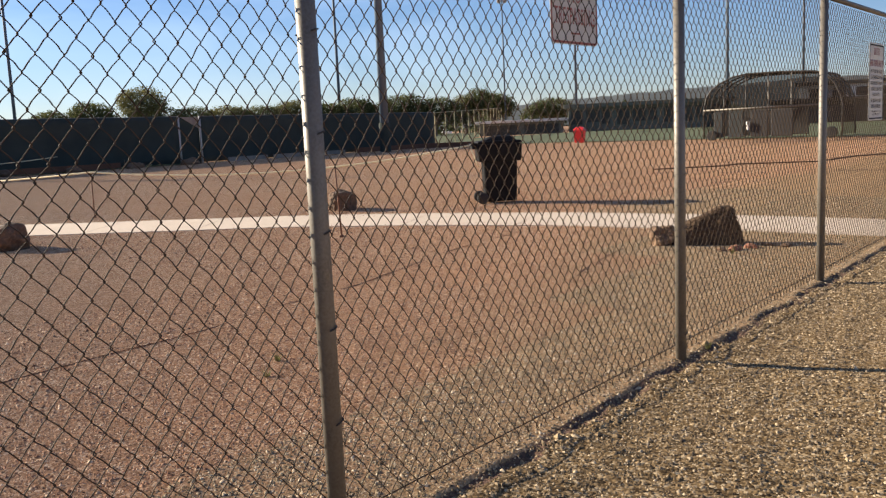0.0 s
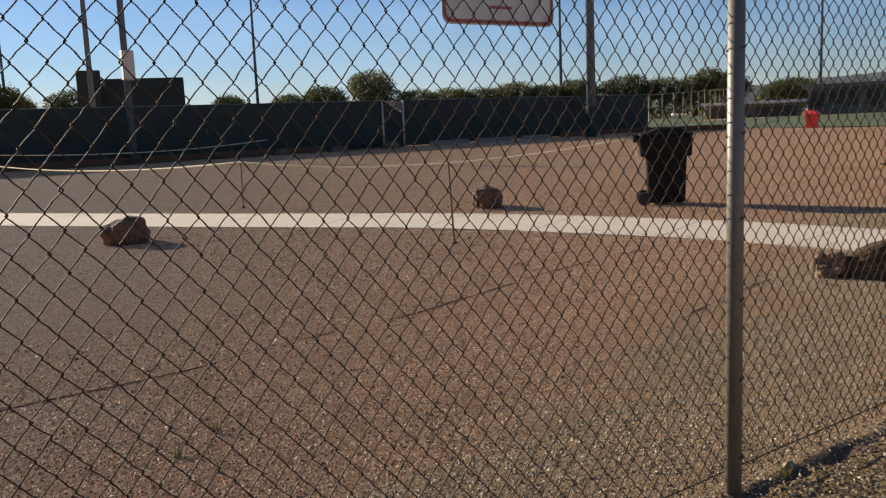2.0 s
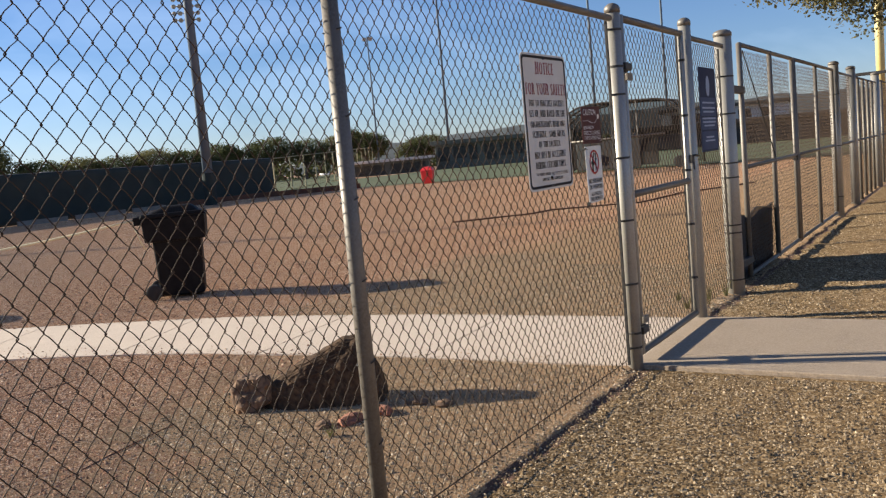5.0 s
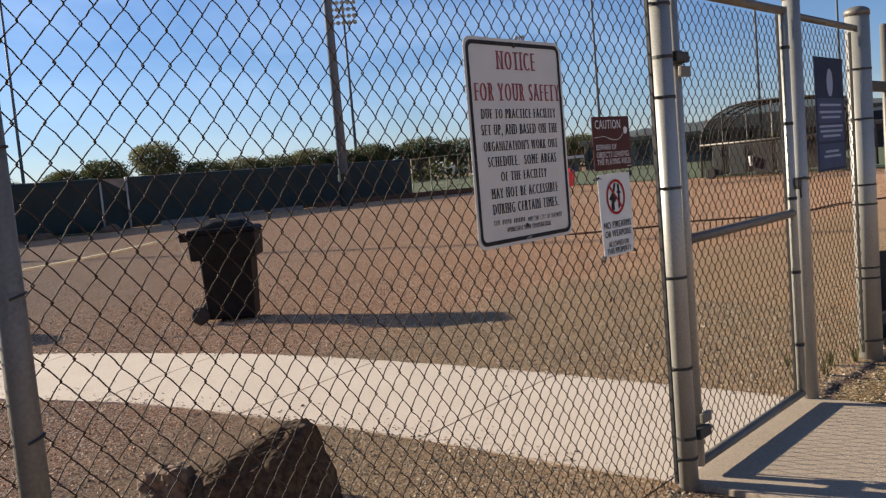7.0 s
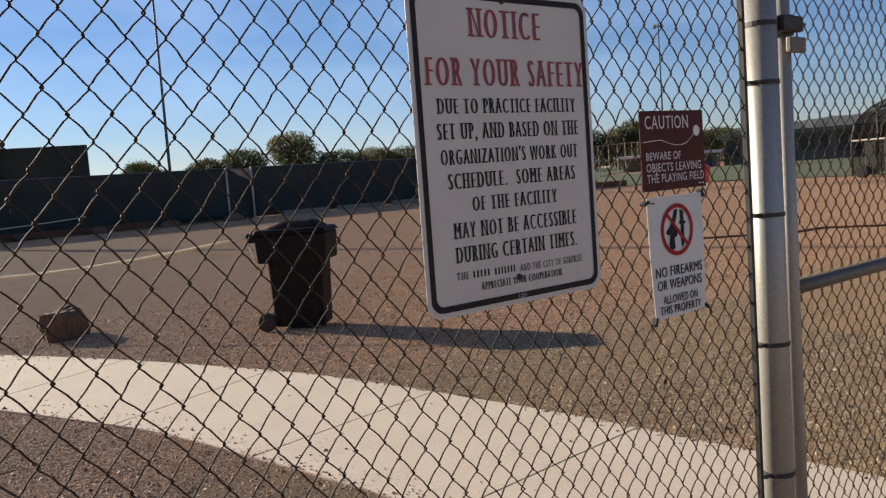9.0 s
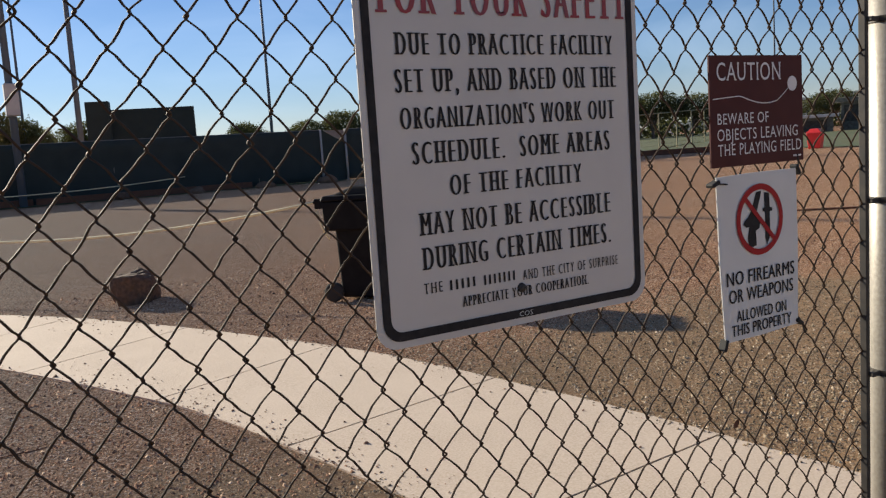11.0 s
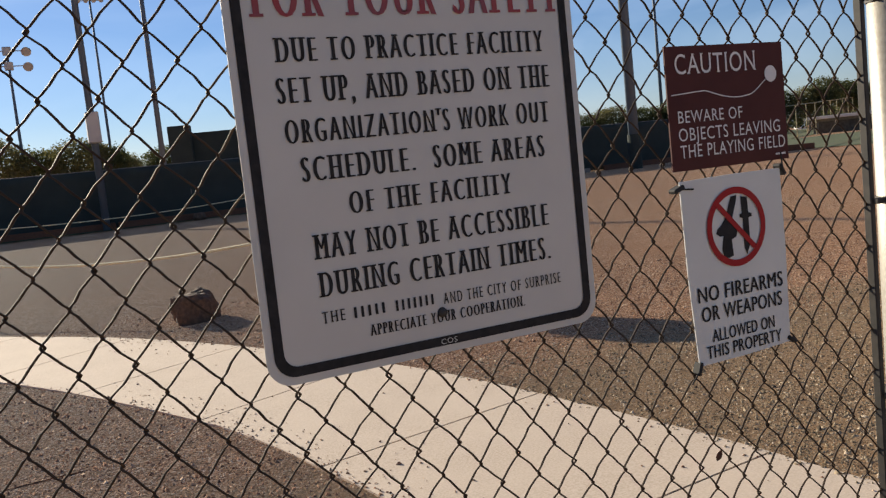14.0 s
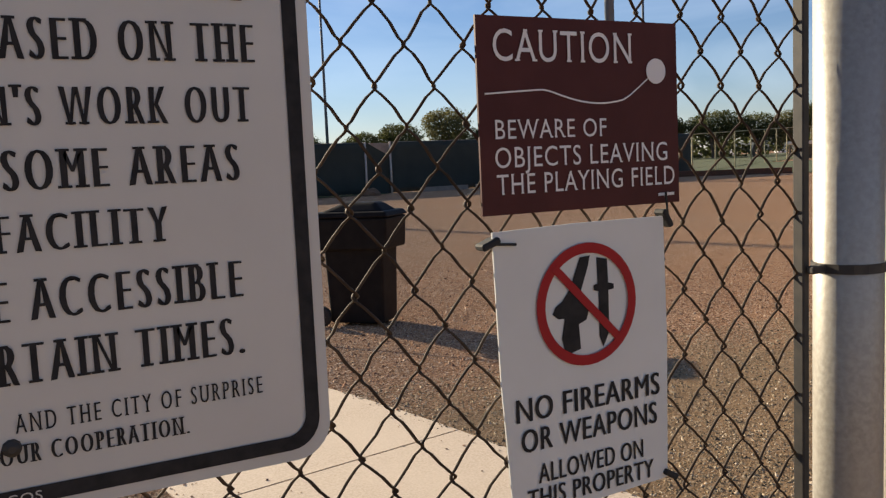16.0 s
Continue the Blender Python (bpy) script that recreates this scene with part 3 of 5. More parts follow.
def chips(label, zones, mat, seed):
    """A dense cover of angular chips; zones: x0, x1, y0, y1, chips to the square metre, radius."""
    rnd = np.random.RandomState(seed)
    height = np.array([q[2] for q in gv]).reshape(len(gy), nx)
    way = np.array([(p.x, p.y) for p in line[:90]])
    everything = []
    for x0, x1, y0, y1, per_m2, radius in zones:
        count = int((x1 - x0) * (y1 - y0) * per_m2)
        x, y = rnd.uniform(x0, x1, count), rnd.uniform(y0, y1, count)
        far = np.full(count, 9.0)
        for w in way:
            far = np.minimum(far, np.hypot(x - w[0], y - w[1]))
        # a ragged edge: some stones lie on the rim of the path
        clear = far > 0.80 - 0.12 * rnd.uniform(0, 1, count) ** 3
        clear &= ~((y < 0.1) & (x > 0.0) & (x < 1.64))
        x, y, far = x[clear], y[clear], far[clear]
        i = np.clip(np.searchsorted(gx, x) - 1, 0, nx - 2)
        j = np.clip(np.searchsorted(gy, y) - 1, 0, len(gy) - 2)
        u, w = (x - gx[i]) / (gx[i + 1] - gx[i]), (y - gy[j]) / (gy[j + 1] - gy[j])
        z = (height[j, i] * (1 - u) + height[j, i + 1] * u) * (1 - w) + (height[j + 1, i] * (1 - u) + height[j + 1, i + 1] * u) * w
        z = np.where(far < 0.785, np.maximum(z, 0.0095 * np.maximum(y, 0) + 0.011), z)
        n = len(x)
        r = radius * np.clip(rnd.lognormal(0, 0.38, n), 0.4, 2.4)
        turn = rnd.uniform(0, 6.28, (n, 1)) + np.arange(5) * (2 * math.pi / 5) + rnd.uniform(-0.35, 0.35, (n, 5))
        ring = r[:, None] * rnd.uniform(0.65, 1.25, (n, 5))
        long = rnd.uniform(0.7, 1.4, (n, 1))
        v = np.empty((n, 6, 3))
        v[:, :5, 0] = x[:, None] + np.cos(turn) * ring * long
        v[:, :5, 1] = y[:, None] + np.sin(turn) * ring / long
        v[:, :5, 2] = z[:, None] - r[:, None] * rnd.uniform(0.0, 0.3, (n, 5))
        v[:, 5, 0] = x + rnd.uniform(-0.5, 0.5, n) * r
        v[:, 5, 1] = y + rnd.uniform(-0.5, 0.5, n) * r
        v[:, 5, 2] = z + r * rnd.uniform(0.45, 1.25, n)
        everything.append(v)
    v = np.concatenate(everything)
    n = len(v)
    fan = np.array([(k, (k + 1) % 5, 5) for k in range(5)])
    loops = (np.arange(n)[:, None, None] * 6 + fan[None]).reshape(-1)
    me = bpy.data.meshes.new("gravel")
    me.vertices.add(n * 6)
    me.vertices.foreach_set("co", v.reshape(-1))
    me.loops.add(len(loops))
    me.loops.foreach_set("vertex_index", loops)
    me.polygons.add(n * 5)
    me.polygons.foreach_set("loop_start", np.arange(0, n * 15, 3))
    me.polygons.foreach_set("loop_total", np.full(n * 5, 3))
    me.materials.append(mat)
    me.update(calc_edges=True)
    tagged(new("gravel", me), label, "gravel", kind="stuff")


chips("loose reddish brown gravel on the ground inside the fence", ((-11.5, -4.5, 0.9, 2.4, 4200, 0.0046), (-4.5, -2.2, 1.5, 2.4, 4200, 0.0046), (-11.5, 0.2, 2.4, 4.4, 1500, 0.0060), (-5.0, 8.0, 4.4, 7.0, 700, 0.0075), (-5.0, 5.0, 7.0, 9.5, 400, 0.0086)), M_PEBBLE, 3)
chips("coarse tan and pale gravel in the strip along the fence", ((-11.5, -4.5, -0.02, 0.9, 4600, 0.0050), (-4.5, -2.2, -0.02, 1.5, 4600, 0.0050), (-2.2, -0.6, -0.02, 2.4, 4200, 0.0050), (-0.6, 4.5, -0.02, 2.4, 3200, 0.0055), (0.2, 5.5, 2.4, 4.4, 1500, 0.0060), (1.7, 10.0, 0.0, 2.0, 500, 0.0075)), M_FENCE_STONE, 8)
chips("coarse tan gravel and crumbled dirt outside the fence", ((-9.5, -0.02, -2.5, -0.03, 3600, 0.0054), (1.64, 5.0, -2.6, -0.03, 1500, 0.0060), (5.0, 12.0, -2.6, -0.03, 160, 0.009)), M_CHIP, 5)
scatter("gravel", 700, -11, 6, -0.20, -0.0, 0.010, M_CHIP, "clods along the lip of soil under the fence", lambda x, y: path_distance(x, y) > 0.1, 6)


# ---- weeds ----
def weed(x, y, high, blades, seed):
    """A tuft of thin bent blades."""
    rnd = np.random.RandomState(seed)
    v, f = [], []
    for k in range(blades):
        a, lean, h = rnd.uniform(0, 6.28), rnd.uniform(0.15, 0.9), high * rnd.uniform(0.5, 1.1)
        c, n_ = math.cos(a), math.sin(a)
        w = 0.0028
        i = len(v)
        for t in (0.0, 0.5, 1.0):
            r = 0.012 + lean * h * t * t
            ww = w * (1 - 0.8 * t)
            v += [(c * r - n_ * ww, n_ * r + c * ww, h * t), (c * r + n_ * ww, n_ * r - c * ww, h * t)]
        f += [(i, i + 1, i + 3, i + 2), (i + 2, i + 3, i + 5, i + 4)]
    ob = piece("weed", v, f, M_LEAF_OLIVE)
    ob.matrix_basis = pose(x, y, rise(y) - 0.004)
    tagged(ob, "small dry green weed tuft in the gravel", "weed", group="weeds in the gravel")


for k, (x, y, high) in enumerate(((1.95, 0.22, 0.10), (2.15, 0.10, 0.13), (2.42, 0.16, 0.16), (2.58, 0.05, 0.18), (2.30, 0.40, 0.09), (-7.0, 1.75, 0.05), (-6.75, 1.95, 0.06), (-1.75, 1.10, 0.07), (-5.2, -0.06, 0.05))):
    weed(x, y, high, 34, 200 + k)


# ---- chain-link ----
PITCH, RISE = 0.0686, 0.0846
NODE_X, NODE_Z = -1.6600, 1.7325


def chain_link(x0, x1, z0, z1, y, parent, fine=True, r=0.0018, lean=0.0, node=(NODE_X, NODE_Z), slack=0.012, size=(PITCH, RISE)):
    """Flattened spirals: each wire climbs one way in front, turns round its neighbour at the node and climbs back behind."""
    (node_x, node_z), (pitch, high) = node, size
    i0, i1 = math.ceil((x0 - node_x) / (pitch / 2)), math.floor((x1 - node_x) / (pitch / 2))
    j0, j1 = math.ceil((z0 - node_z) / (high / 2)), math.floor((z1 - node_z) / (high / 2))
    verts, faces = [], []
    ring = [(1.25 * r * math.cos(k * math.pi / 3), 1.1 * r * math.sin(k * math.pi / 3)) for k in range(6)] if fine else [(1.4 * r, -0.6 * r), (-1.4 * r, -0.6 * r), (0, 1.2 * r)]
    m = len(ring)
    rnd = np.random.RandomState(int(abs(x0) * 100) % 1000)
    for i in range(i0, i1):
        start, rows = len(verts), 0
        for j in range(j0, j1 + 1):
            right = (i + j) % 2 != 0
            x = node_x + (i + right) * pitch / 2
            z = node_z + j * high / 2
            bow = slack * math.sin(x * 1.7 + 0.6) * math.sin(z * 2.1) + lean * (x - x1)
            jx, jz = 0.0012 * rnd.randn(), 0.0012 * rnd.randn()
            way = 1 if right else -1
            for dz, hook, over in (((-0.0085, -3.5, 1.9), (-0.0035, -0.2, 1.4), (0.0, 0.9, 0.0), (0.0035, -0.2, -1.4), (0.0085, -3.5, -1.9)) if fine else ((0.0, 1.0, 0.0),)):
                for dx, dy in ring:
                    verts.append((x + way * hook * r + jx + dx, y + bow + way * over * r * 1.3 + dy, z + jz + dz))
                rows += 1
            if fine and j < j1:
                # each side of a diamond bellies away from the plane of the nodes
                for dx, dy in ring:
                    verts.append((node_x + (i + 0.5) * pitch / 2 + dx, y + bow - way * 2.5 * r * 1.3 + dy, z + high / 4))
                rows += 1
        for k in range(rows - 1):
            a = start + k * m
            for c in range(m):
                d = (c + 1) % m
                faces.append((a + c, a + d, a + m + d, a + m + c))
    return piece("wire_mesh", verts, faces, M_WIRE, parent, "rust-brown diamond wire mesh", smooth=fine)


def pipe_post(parent, x, y, height, r, cap=True, bands=(), label="", name="post"):
    p = part(name, turned([(-0.12, r), (height, r)], 20), M_GALV_LIT if r > 0.04 else M_GALV, parent, label, smooth=True)
    p.location = (x, y, 0)
    p.data.polygons[-1].use_smooth = p.data.polygons[-2].use_smooth = False
    if cap:
        c = part("cap", turned([(0, r * 1.08), (0.03, r * 1.08), (0.045, r * 0.9), (0.058, r * 0.5), (0.062, r * 0.05)], 16), M_GALV, p, smooth=True)
        c.location = (0, 0, height)
    for z in bands:
        b = part("band", turned([(0, r + 0.003), (0.013, r + 0.003)], 16), M_BAND, p)
        b.location = (0, 0, z)
        lug = part("bolt", box_bm((-r - 0.028, -0.002, 0.001), (-r, 0.010, 0.012), 0.002, 1), M_BAND, p)
        lug.location = (0, 0, z)
    return p


def rail(parent, a, b, r, name="rail"):
    v, f = tube_lists([a, b], r, 14)
    return piece(name, v, f, M_GALV, parent, smooth=True)


POSTS = [-13.6, -10.9, -8.19, -5.485, -2.785]
POST_Y = {-13.6: -0.15, -10.9: -0.11, -8.19: -0.065, -5.485: -0.018, -2.785: -0.008}
fence = thing("chain_link_fence", (-5.5, 0, 0), "tall galvanised chain-link fence with rusty mesh and round posts", "fence")
fence.matrix_basis = pose(0, 0, 0)
tie_v, tie_f = tube_lists([(0.034 * math.cos(radians(a)), 0.034 * math.sin(radians(a)), 0.0) for a in range(70, 331, 20)], 0.0028, 5)
tie_mesh = mesh_data("tie", tie_v, tie_f, M_BAND)
for x in POSTS:
    p = pipe_post(fence, x, POST_Y[x], 2.24, 0.030, cap=False)
    for z in np.arange(0.14, 2.2, 0.30):
        t = under(new("tie", tie_mesh), p)
        t.location = (0, 0, z + 0.02 * noise.noise((x, z, 0)))
        t.rotation_euler = (radians(6), radians(14), radians(180))
for a, b in zip(POSTS, POSTS[1:] + [-0.03]):
    rail(fence, (a, POST_Y[a], 2.225), (b, POST_Y.get(b, 0.0), 2.225), 0.021, "top_rail")
# each bay's node, diamond width and height, set to fit the camera's view
BAYS = {-10.9: (-9.0247, 1.1753, 0.0692, 0.0828), -8.19: (-9.0247, 1.1753, 0.0692, 0.0828), -5.485: (-7.653, 0.983, 0.0705, 0.0850), -2.785: (-4.934, 0.991, 0.0697, 0.0842)}
for a, b in zip(POSTS, POSTS[1:] + [0.0]):
    if b == 0.0:
        chain_link(a, -0.020, 0.02, 2.22, 0.0245, fence, slack=0.004)
    else:
        chain_link(a, b + PITCH / 2, 0.02, 2.22, POST_Y[b] + 0.037, fence, lean=(POST_Y[b] - POST_Y[a]) / (b - a), node=BAYS[b][:2], size=BAYS[b][2:])
tube("tension_wire", [(-13.6, 0.03, 0.07), (-0.05, 0.03, 0.06)], 0.003, M_WIRE, fence, n=6)
part("tension_bar", box_bm((-0.047, 0.012, 0.03), (-0.034, 0.030, 2.22), 0.002, 1), M_BAND, fence)
pipe_post(fence, 0.030, 0, 2.26, 0.046, bands=(0.13, 0.545, 0.955, 1.353, 1.75, 2.15), label="thick gate post with dark tension bands")

# walk-through gate in the opening
gate = thing("gate", (0.0, 0, 0), "closed chain-link walk gate in a pipe frame over the concrete", "gate")
for x in (0.150, 1.455):
    s = part("stile", turned([(0.06, 0.024), (2.26, 0.024)], 16), M_GALV_LIT, gate, smooth=True)
    s.location = (x, 0, 0)
for z, n_ in ((2.24, "top_rail"), (1.115, "middle_rail"), (0.075, "bottom_rail")):
    rail(gate, (0.150, 0, z), (1.455, 0, z), 0.024, n_)
chain_link(0.16, 1.45, 0.08, 2.24, 0.022, gate)
for x, rng in ((0.187, 1), (1.42, 1)):
    part("tension_bar", box_bm((x - 0.005, 0.014, 0.08), (x + 0.005, 0.028, 2.23), 0.001, 1), M_BAND, gate)
for z in (1.93, 0.23):
    h = part("hinge", turned([(-0.03, 0.034), (0.03, 0.034)], 14), M_BAND, gate, "dark gate hinge", smooth=False)
    h.location = (0.150, 0, z)
    collar = part("hinge_collar", turned([(-0.007, 0.0485), (0.007, 0.0485)], 20), M_BAND, gate)
    collar.location = (0.030, 0, z)
    strap = part("hinge_strap", box_bm((0.071, -0.052, z - 0.024), (0.187, -0.022, z + 0.024), 0.008), M_BAND, gate)
    bolt = part("bolt", turned([(0, 0.008), (0.03, 0.008)], 8), M_GALV, gate)
    bolt.matrix_basis = pose(0.182, -0.037, z, 0, 90)
    bracket = part("bracket", box_bm((0.120, -0.046, z - 0.085 if z > 1 else z + 0.038), (0.207, -0.026, z - 0.038 if z > 1 else z + 0.085), 0.005), M_GALV, gate)
for z in np.arange(0.35, 2.2, 0.42):
    b = part("band", turned([(0, 0.028), (0.018, 0.028)], 12), M_BAND, gate)
    b.location = (1.455, 0, z)

part("latch", box_bm((1.43, -0.052, 1.25), (1.475, -0.024, 1.315), 0.006), M_BAND, gate, "dark fork latch")
tube("latch_lever", [(1.45, -0.05, 1.305), (1.50, -0.058, 1.312), (1.545, -0.056, 1.305), (1.60, -0.052, 1.30)], 0.007, M_BAND, gate, n=8)
tube("latch_drop", [(1.452, -0.05, 1.255), (1.452, -0.052, 1.20)], 0.006, M_BAND, gate, n=8)

# latch post, narrow fixed panel and the thick corner post
side = thing("chain_link_fence", (0, 0, 0), "narrow fixed chain-link panel between gate posts", "fence")
pipe_post(side, 1.585, 0, 2.31, 0.047, label="latch post of the walk gate")
pipe_post(side, 2.76, 0, 2.31, 0.076, bands=(0.12, 0.55, 0.62, 1.05, 1.18, 1.62, 1.95), label="very thick gate post")
rail(side, (1.6, 0, 2.225), (2.70, 0, 2.225), 0.021, "top_rail")
chain_link(1.63, 2.68, 0.05, 2.22, 0.02, side)
part("tension_bar", box_bm((2.655, 0.012, 0.05), (2.667, 0.028, 2.2), 0.001, 1), M_BAND, side)

# drive gate: two leaves
for x0, x1, uprights, lab in ((3.36, 6.05, (4.75,), "wide chain-link drive gate leaf with a diagonal brace rod"), (6.17, 9.42, (7.80,), "second wide chain-link drive gate leaf")):
    leaf = thing("drive_gate", (0, 0, 0), lab, "gate", group="drive gate leaves")
    for x in (x0, *uprights, x1):
        s = part("upright", turned([(0.05, 0.026), (2.29, 0.026)], 14), M_GALV, leaf, smooth=True)
        s.location = (x, 0, 0)
    for z in (2.28, 1.115, 0.07):
        rail(leaf, (x0, 0, z), (x1, 0, z), 0.022)
    chain_link(x0, x1, 0.08, 2.27, 0.025, leaf, fine=False)
    if x0 < 4:
        tube("brace_rod", [(x0 + 0.05, -0.02, 2.22), (4.75, -0.02, 1.15)], 0.006, M_BAND, leaf, n=6)
        for z in (1.85, 0.22):
            h = part("hinge", box_bm((x0 - 0.53, -0.03, z - 0.035), (x0 + 0.05, 0.03, z + 0.035), 0.01), M_BAND, leaf, "heavy black hinge")
    else:
        part("latch", box_bm((x0 - 0.16, -0.03, 1.05), (x0 + 0.05, 0.03, 1.12), 0.01), M_BAND, leaf)
mv, mf = [], []
for i in range(15):
    for j in range(7):
        x, z = 3.08 + 1.80 * i / 14, 0.0 + 0.66 * j / 6 * (0.97 + 0.03 * math.sin(i * 0.9))
        mv.append((x, 0.075 + 0.025 * noise.noise((x * 3, z * 4, 0)), z))
for i in range(14):
    for j in range(6):
        mf.append((i * 7 + j, i * 7 + 7 + j, i * 7 + 8 + j, i * 7 + 1 + j))
mat_ob = piece("rubber_mat", mv, mf, M_RUBBER, smooth=True)
sol = mat_ob.modifiers.new("thick", "SOLIDIFY")
sol.thickness = 0.02
tagged(mat_ob, "dark brown rubber mat tied along the foot of the drive gate", "mat")

# long fence towards the dugout
far_fence = thing("chain_link_fence", (0, 0, 0), "long chain-link fence with close-set posts and a middle rail", "fence")
pipe_post(far_fence, 9.62, 0, 2.36, 0.075, bands=(0.3, 1.1, 1.9))
pipe_post(far_fence, 11.75, 0, 2.38, 0.075)
for x in (12.7, 13.5, 14.3, 15.1):
    pipe_post(far_fence, x, 0, 2.25, 0.03, cap=False)
pipe_post(far_fence, 15.9, 0, 2.42, 0.085)
for x in np.arange(17.2, 32.0, 1.55):
    pipe_post(far_fence, float(x), 0, 2.32, 0.03, cap=False)
for a, b, z in ((9.62, 11.75, 2.26), (11.75, 15.9, 2.26), (15.9, 32.2, 2.33)):
    rail(far_fence, (a, 0, z), (b, 0, z), 0.021, "top_rail")
    rail(far_fence, (a, 0, 1.11), (b, 0, 1.11), 0.021, "middle_rail")
chain_link(9.65, 15.9, 0.03, 2.25, 0.03, far_fence, fine=False)
chain_link(15.9, 32.2, 0.03, 2.32, 0.03, far_fence, fine=False)


# ---- signs ----
SY = 0.010
notice = thing("notice_sign", (0, 0, 0), "grey-white metal notice sign with black border and red heading", "sign")
NX0, NX1, NZ0, NZ1 = -1.291, -0.739, 1.244, 1.952
plate("plate", round_rect(NX0, NX1, NZ0, NZ1, 0.035), SY, 0.002, M_PLATE, notice)
ring_flat("border", round_rect(NX0 + 0.011, NX1 - 0.011, NZ0 + 0.011, NZ1 - 0.011, 0.030), round_rect(NX0 + 0.025, NX1 - 0.025, NZ0 + 0.025, NZ1 - 0.025, 0.020), SY - 0.0012, M_BLACK, notice, "black painted border")
TY = SY - 0.0014
NTX, NTZ = 0.006, 0.004      # print a little high on the plate, placed to fit the camera's view
letters("NOTICE", -1.133 + NTX, -0.909 + NTX, 1.843 + NTZ, 1.905 + NTZ, TY, M_RED, notice, 0.12, -0.02, "red heading", 0.115, 1.42)
letters("FOR YOUR SAFETY", -1.262 + NTX, -0.770 + NTX, 1.737 + NTZ, 1.796 + NTZ, TY, M_RED, notice, 0.12, -0.02, "red heading", 0.115, 1.42)
for words, x0, x1, z0, z1 in (
        ("DUE TO PRACTICE FACILITY", -1.235, -0.804, 1.677, 1.709), ("SET UP, AND BASED ON THE", -1.238, -0.798, 1.622, 1.656),
        ("ORGANIZATION'S WORK OUT", -1.233, -0.805, 1.568, 1.601), ("SCHEDULE.  SOME AREAS", -1.217, -0.819, 1.515, 1.548),
        ("OF THE FACILITY", -1.153, -0.886, 1.464, 1.495), ("MAY NOT BE ACCESSIBLE", -1.213, -0.823, 1.407, 1.441),
        ("DURING CERTAIN TIMES.", -1.212, -0.825, 1.354, 1.388), ("APPRECIATE YOUR COOPERATION.", -1.143, -0.881, 1.287, 1.303)):
    letters(words, x0 + NTX, x1 + NTX, z0 + NTZ, z1 + NTZ, TY, M_BLACK, notice, 0.115, -0.022, heavy=0.115, spacing=1.42)
letters("THE", -1.206, -1.172, 1.321, 1.337, TY, M_BLACK, notice, 0.06, -0.012, heavy=0.04, spacing=1.4)
for x0, x1, z, count in ((-1.160, -1.106, 1.3205, 5), (-1.095, -1.028, 1.3195, 7)):
    for k in range(count):
        xa = x0 + (x1 - x0) * (k + 0.16) / count
        xb = xa + (x1 - x0) * 0.36 / count
        plate("bar", [(xa, z), (xb, z), (xb, z + 0.0155), (xa, z + 0.0155)], TY, 0.0006, M_BLACK, notice, "dark printed bar")
letters("AND THE CITY OF SURPRISE", -1.016, -0.805, 1.317, 1.333, TY, M_BLACK, notice, 0.06, -0.012, heavy=0.04, spacing=1.4)
letters("COS", -1.0275, -1.0005, 1.2575, 1.2655, SY - 0.0022, M_PLATE, notice, 0.05, 0.0, "small pale letters in the border")
for x, z in ((-1.02, 1.93), (-1.02, 1.305)):
    b = part("bolt", turned([(0, 0.008), (0.004, 0.007), (0.006, 0.003)], 10), M_BAND, notice, "rusty bolt head")
    b.matrix_basis = pose(x, SY, z, 90)

caution = thing("caution_sign", (0.011, 0, 0), "dark maroon plastic caution sign with white lettering and a drawn ball", "sign")
plate("plate", [(-0.5645, 1.4670), (-0.2835, 1.4665), (-0.2850, 1.6800), (-0.5650, 1.6795)], SY, 0.003, M_MAROON, caution)
letters("CAUTION", -0.545, -0.355, 1.632, 1.666, TY, M_WHITE, caution, 0.03)
for words, x0, x1, z0, z1 in (("BEWARE OF", -0.546, -0.395, 1.549, 1.5695), ("OBJECTS LEAVING", -0.547, -0.303, 1.518, 1.540), ("THE PLAYING FIELD", -0.546, -0.292, 1.489, 1.511)):
    letters(words, x0, x1, z0, z1, TY, M_WHITE, caution, 0.02)
ball = [(-0.3185 + 0.0148 * math.cos(a), 1.6235 + 0.0148 * math.sin(a)) for a in np.linspace(0, 6.1, 24)]
plate("ball", ball, TY, 0.0006, M_WHITE, caution, "white ball")
swoosh = [(-0.557 + 0.225 * k / 24, 1.597 + 0.006 * math.sin(k / 24 * 2.6) - 0.030 * max(0, math.sin((k / 24 - 0.35) / 0.65 * 3.14)) * 0.55 + (0.014 * max(0, k / 24 - 0.85) / 0.15)) for k in range(25)]
plate("swoosh", [(x, z + 0.0009) for x, z in swoosh] + [(x, z - 0.0009) for x, z in swoosh[::-1]], TY, 0.0005, M_WHITE, caution, "thin curved line")
plate("bar", [(-0.318, 1.4755), (-0.293, 1.4755), (-0.293, 1.479), (-0.318, 1.479)], TY, 0.0005, M_WHITE, caution)

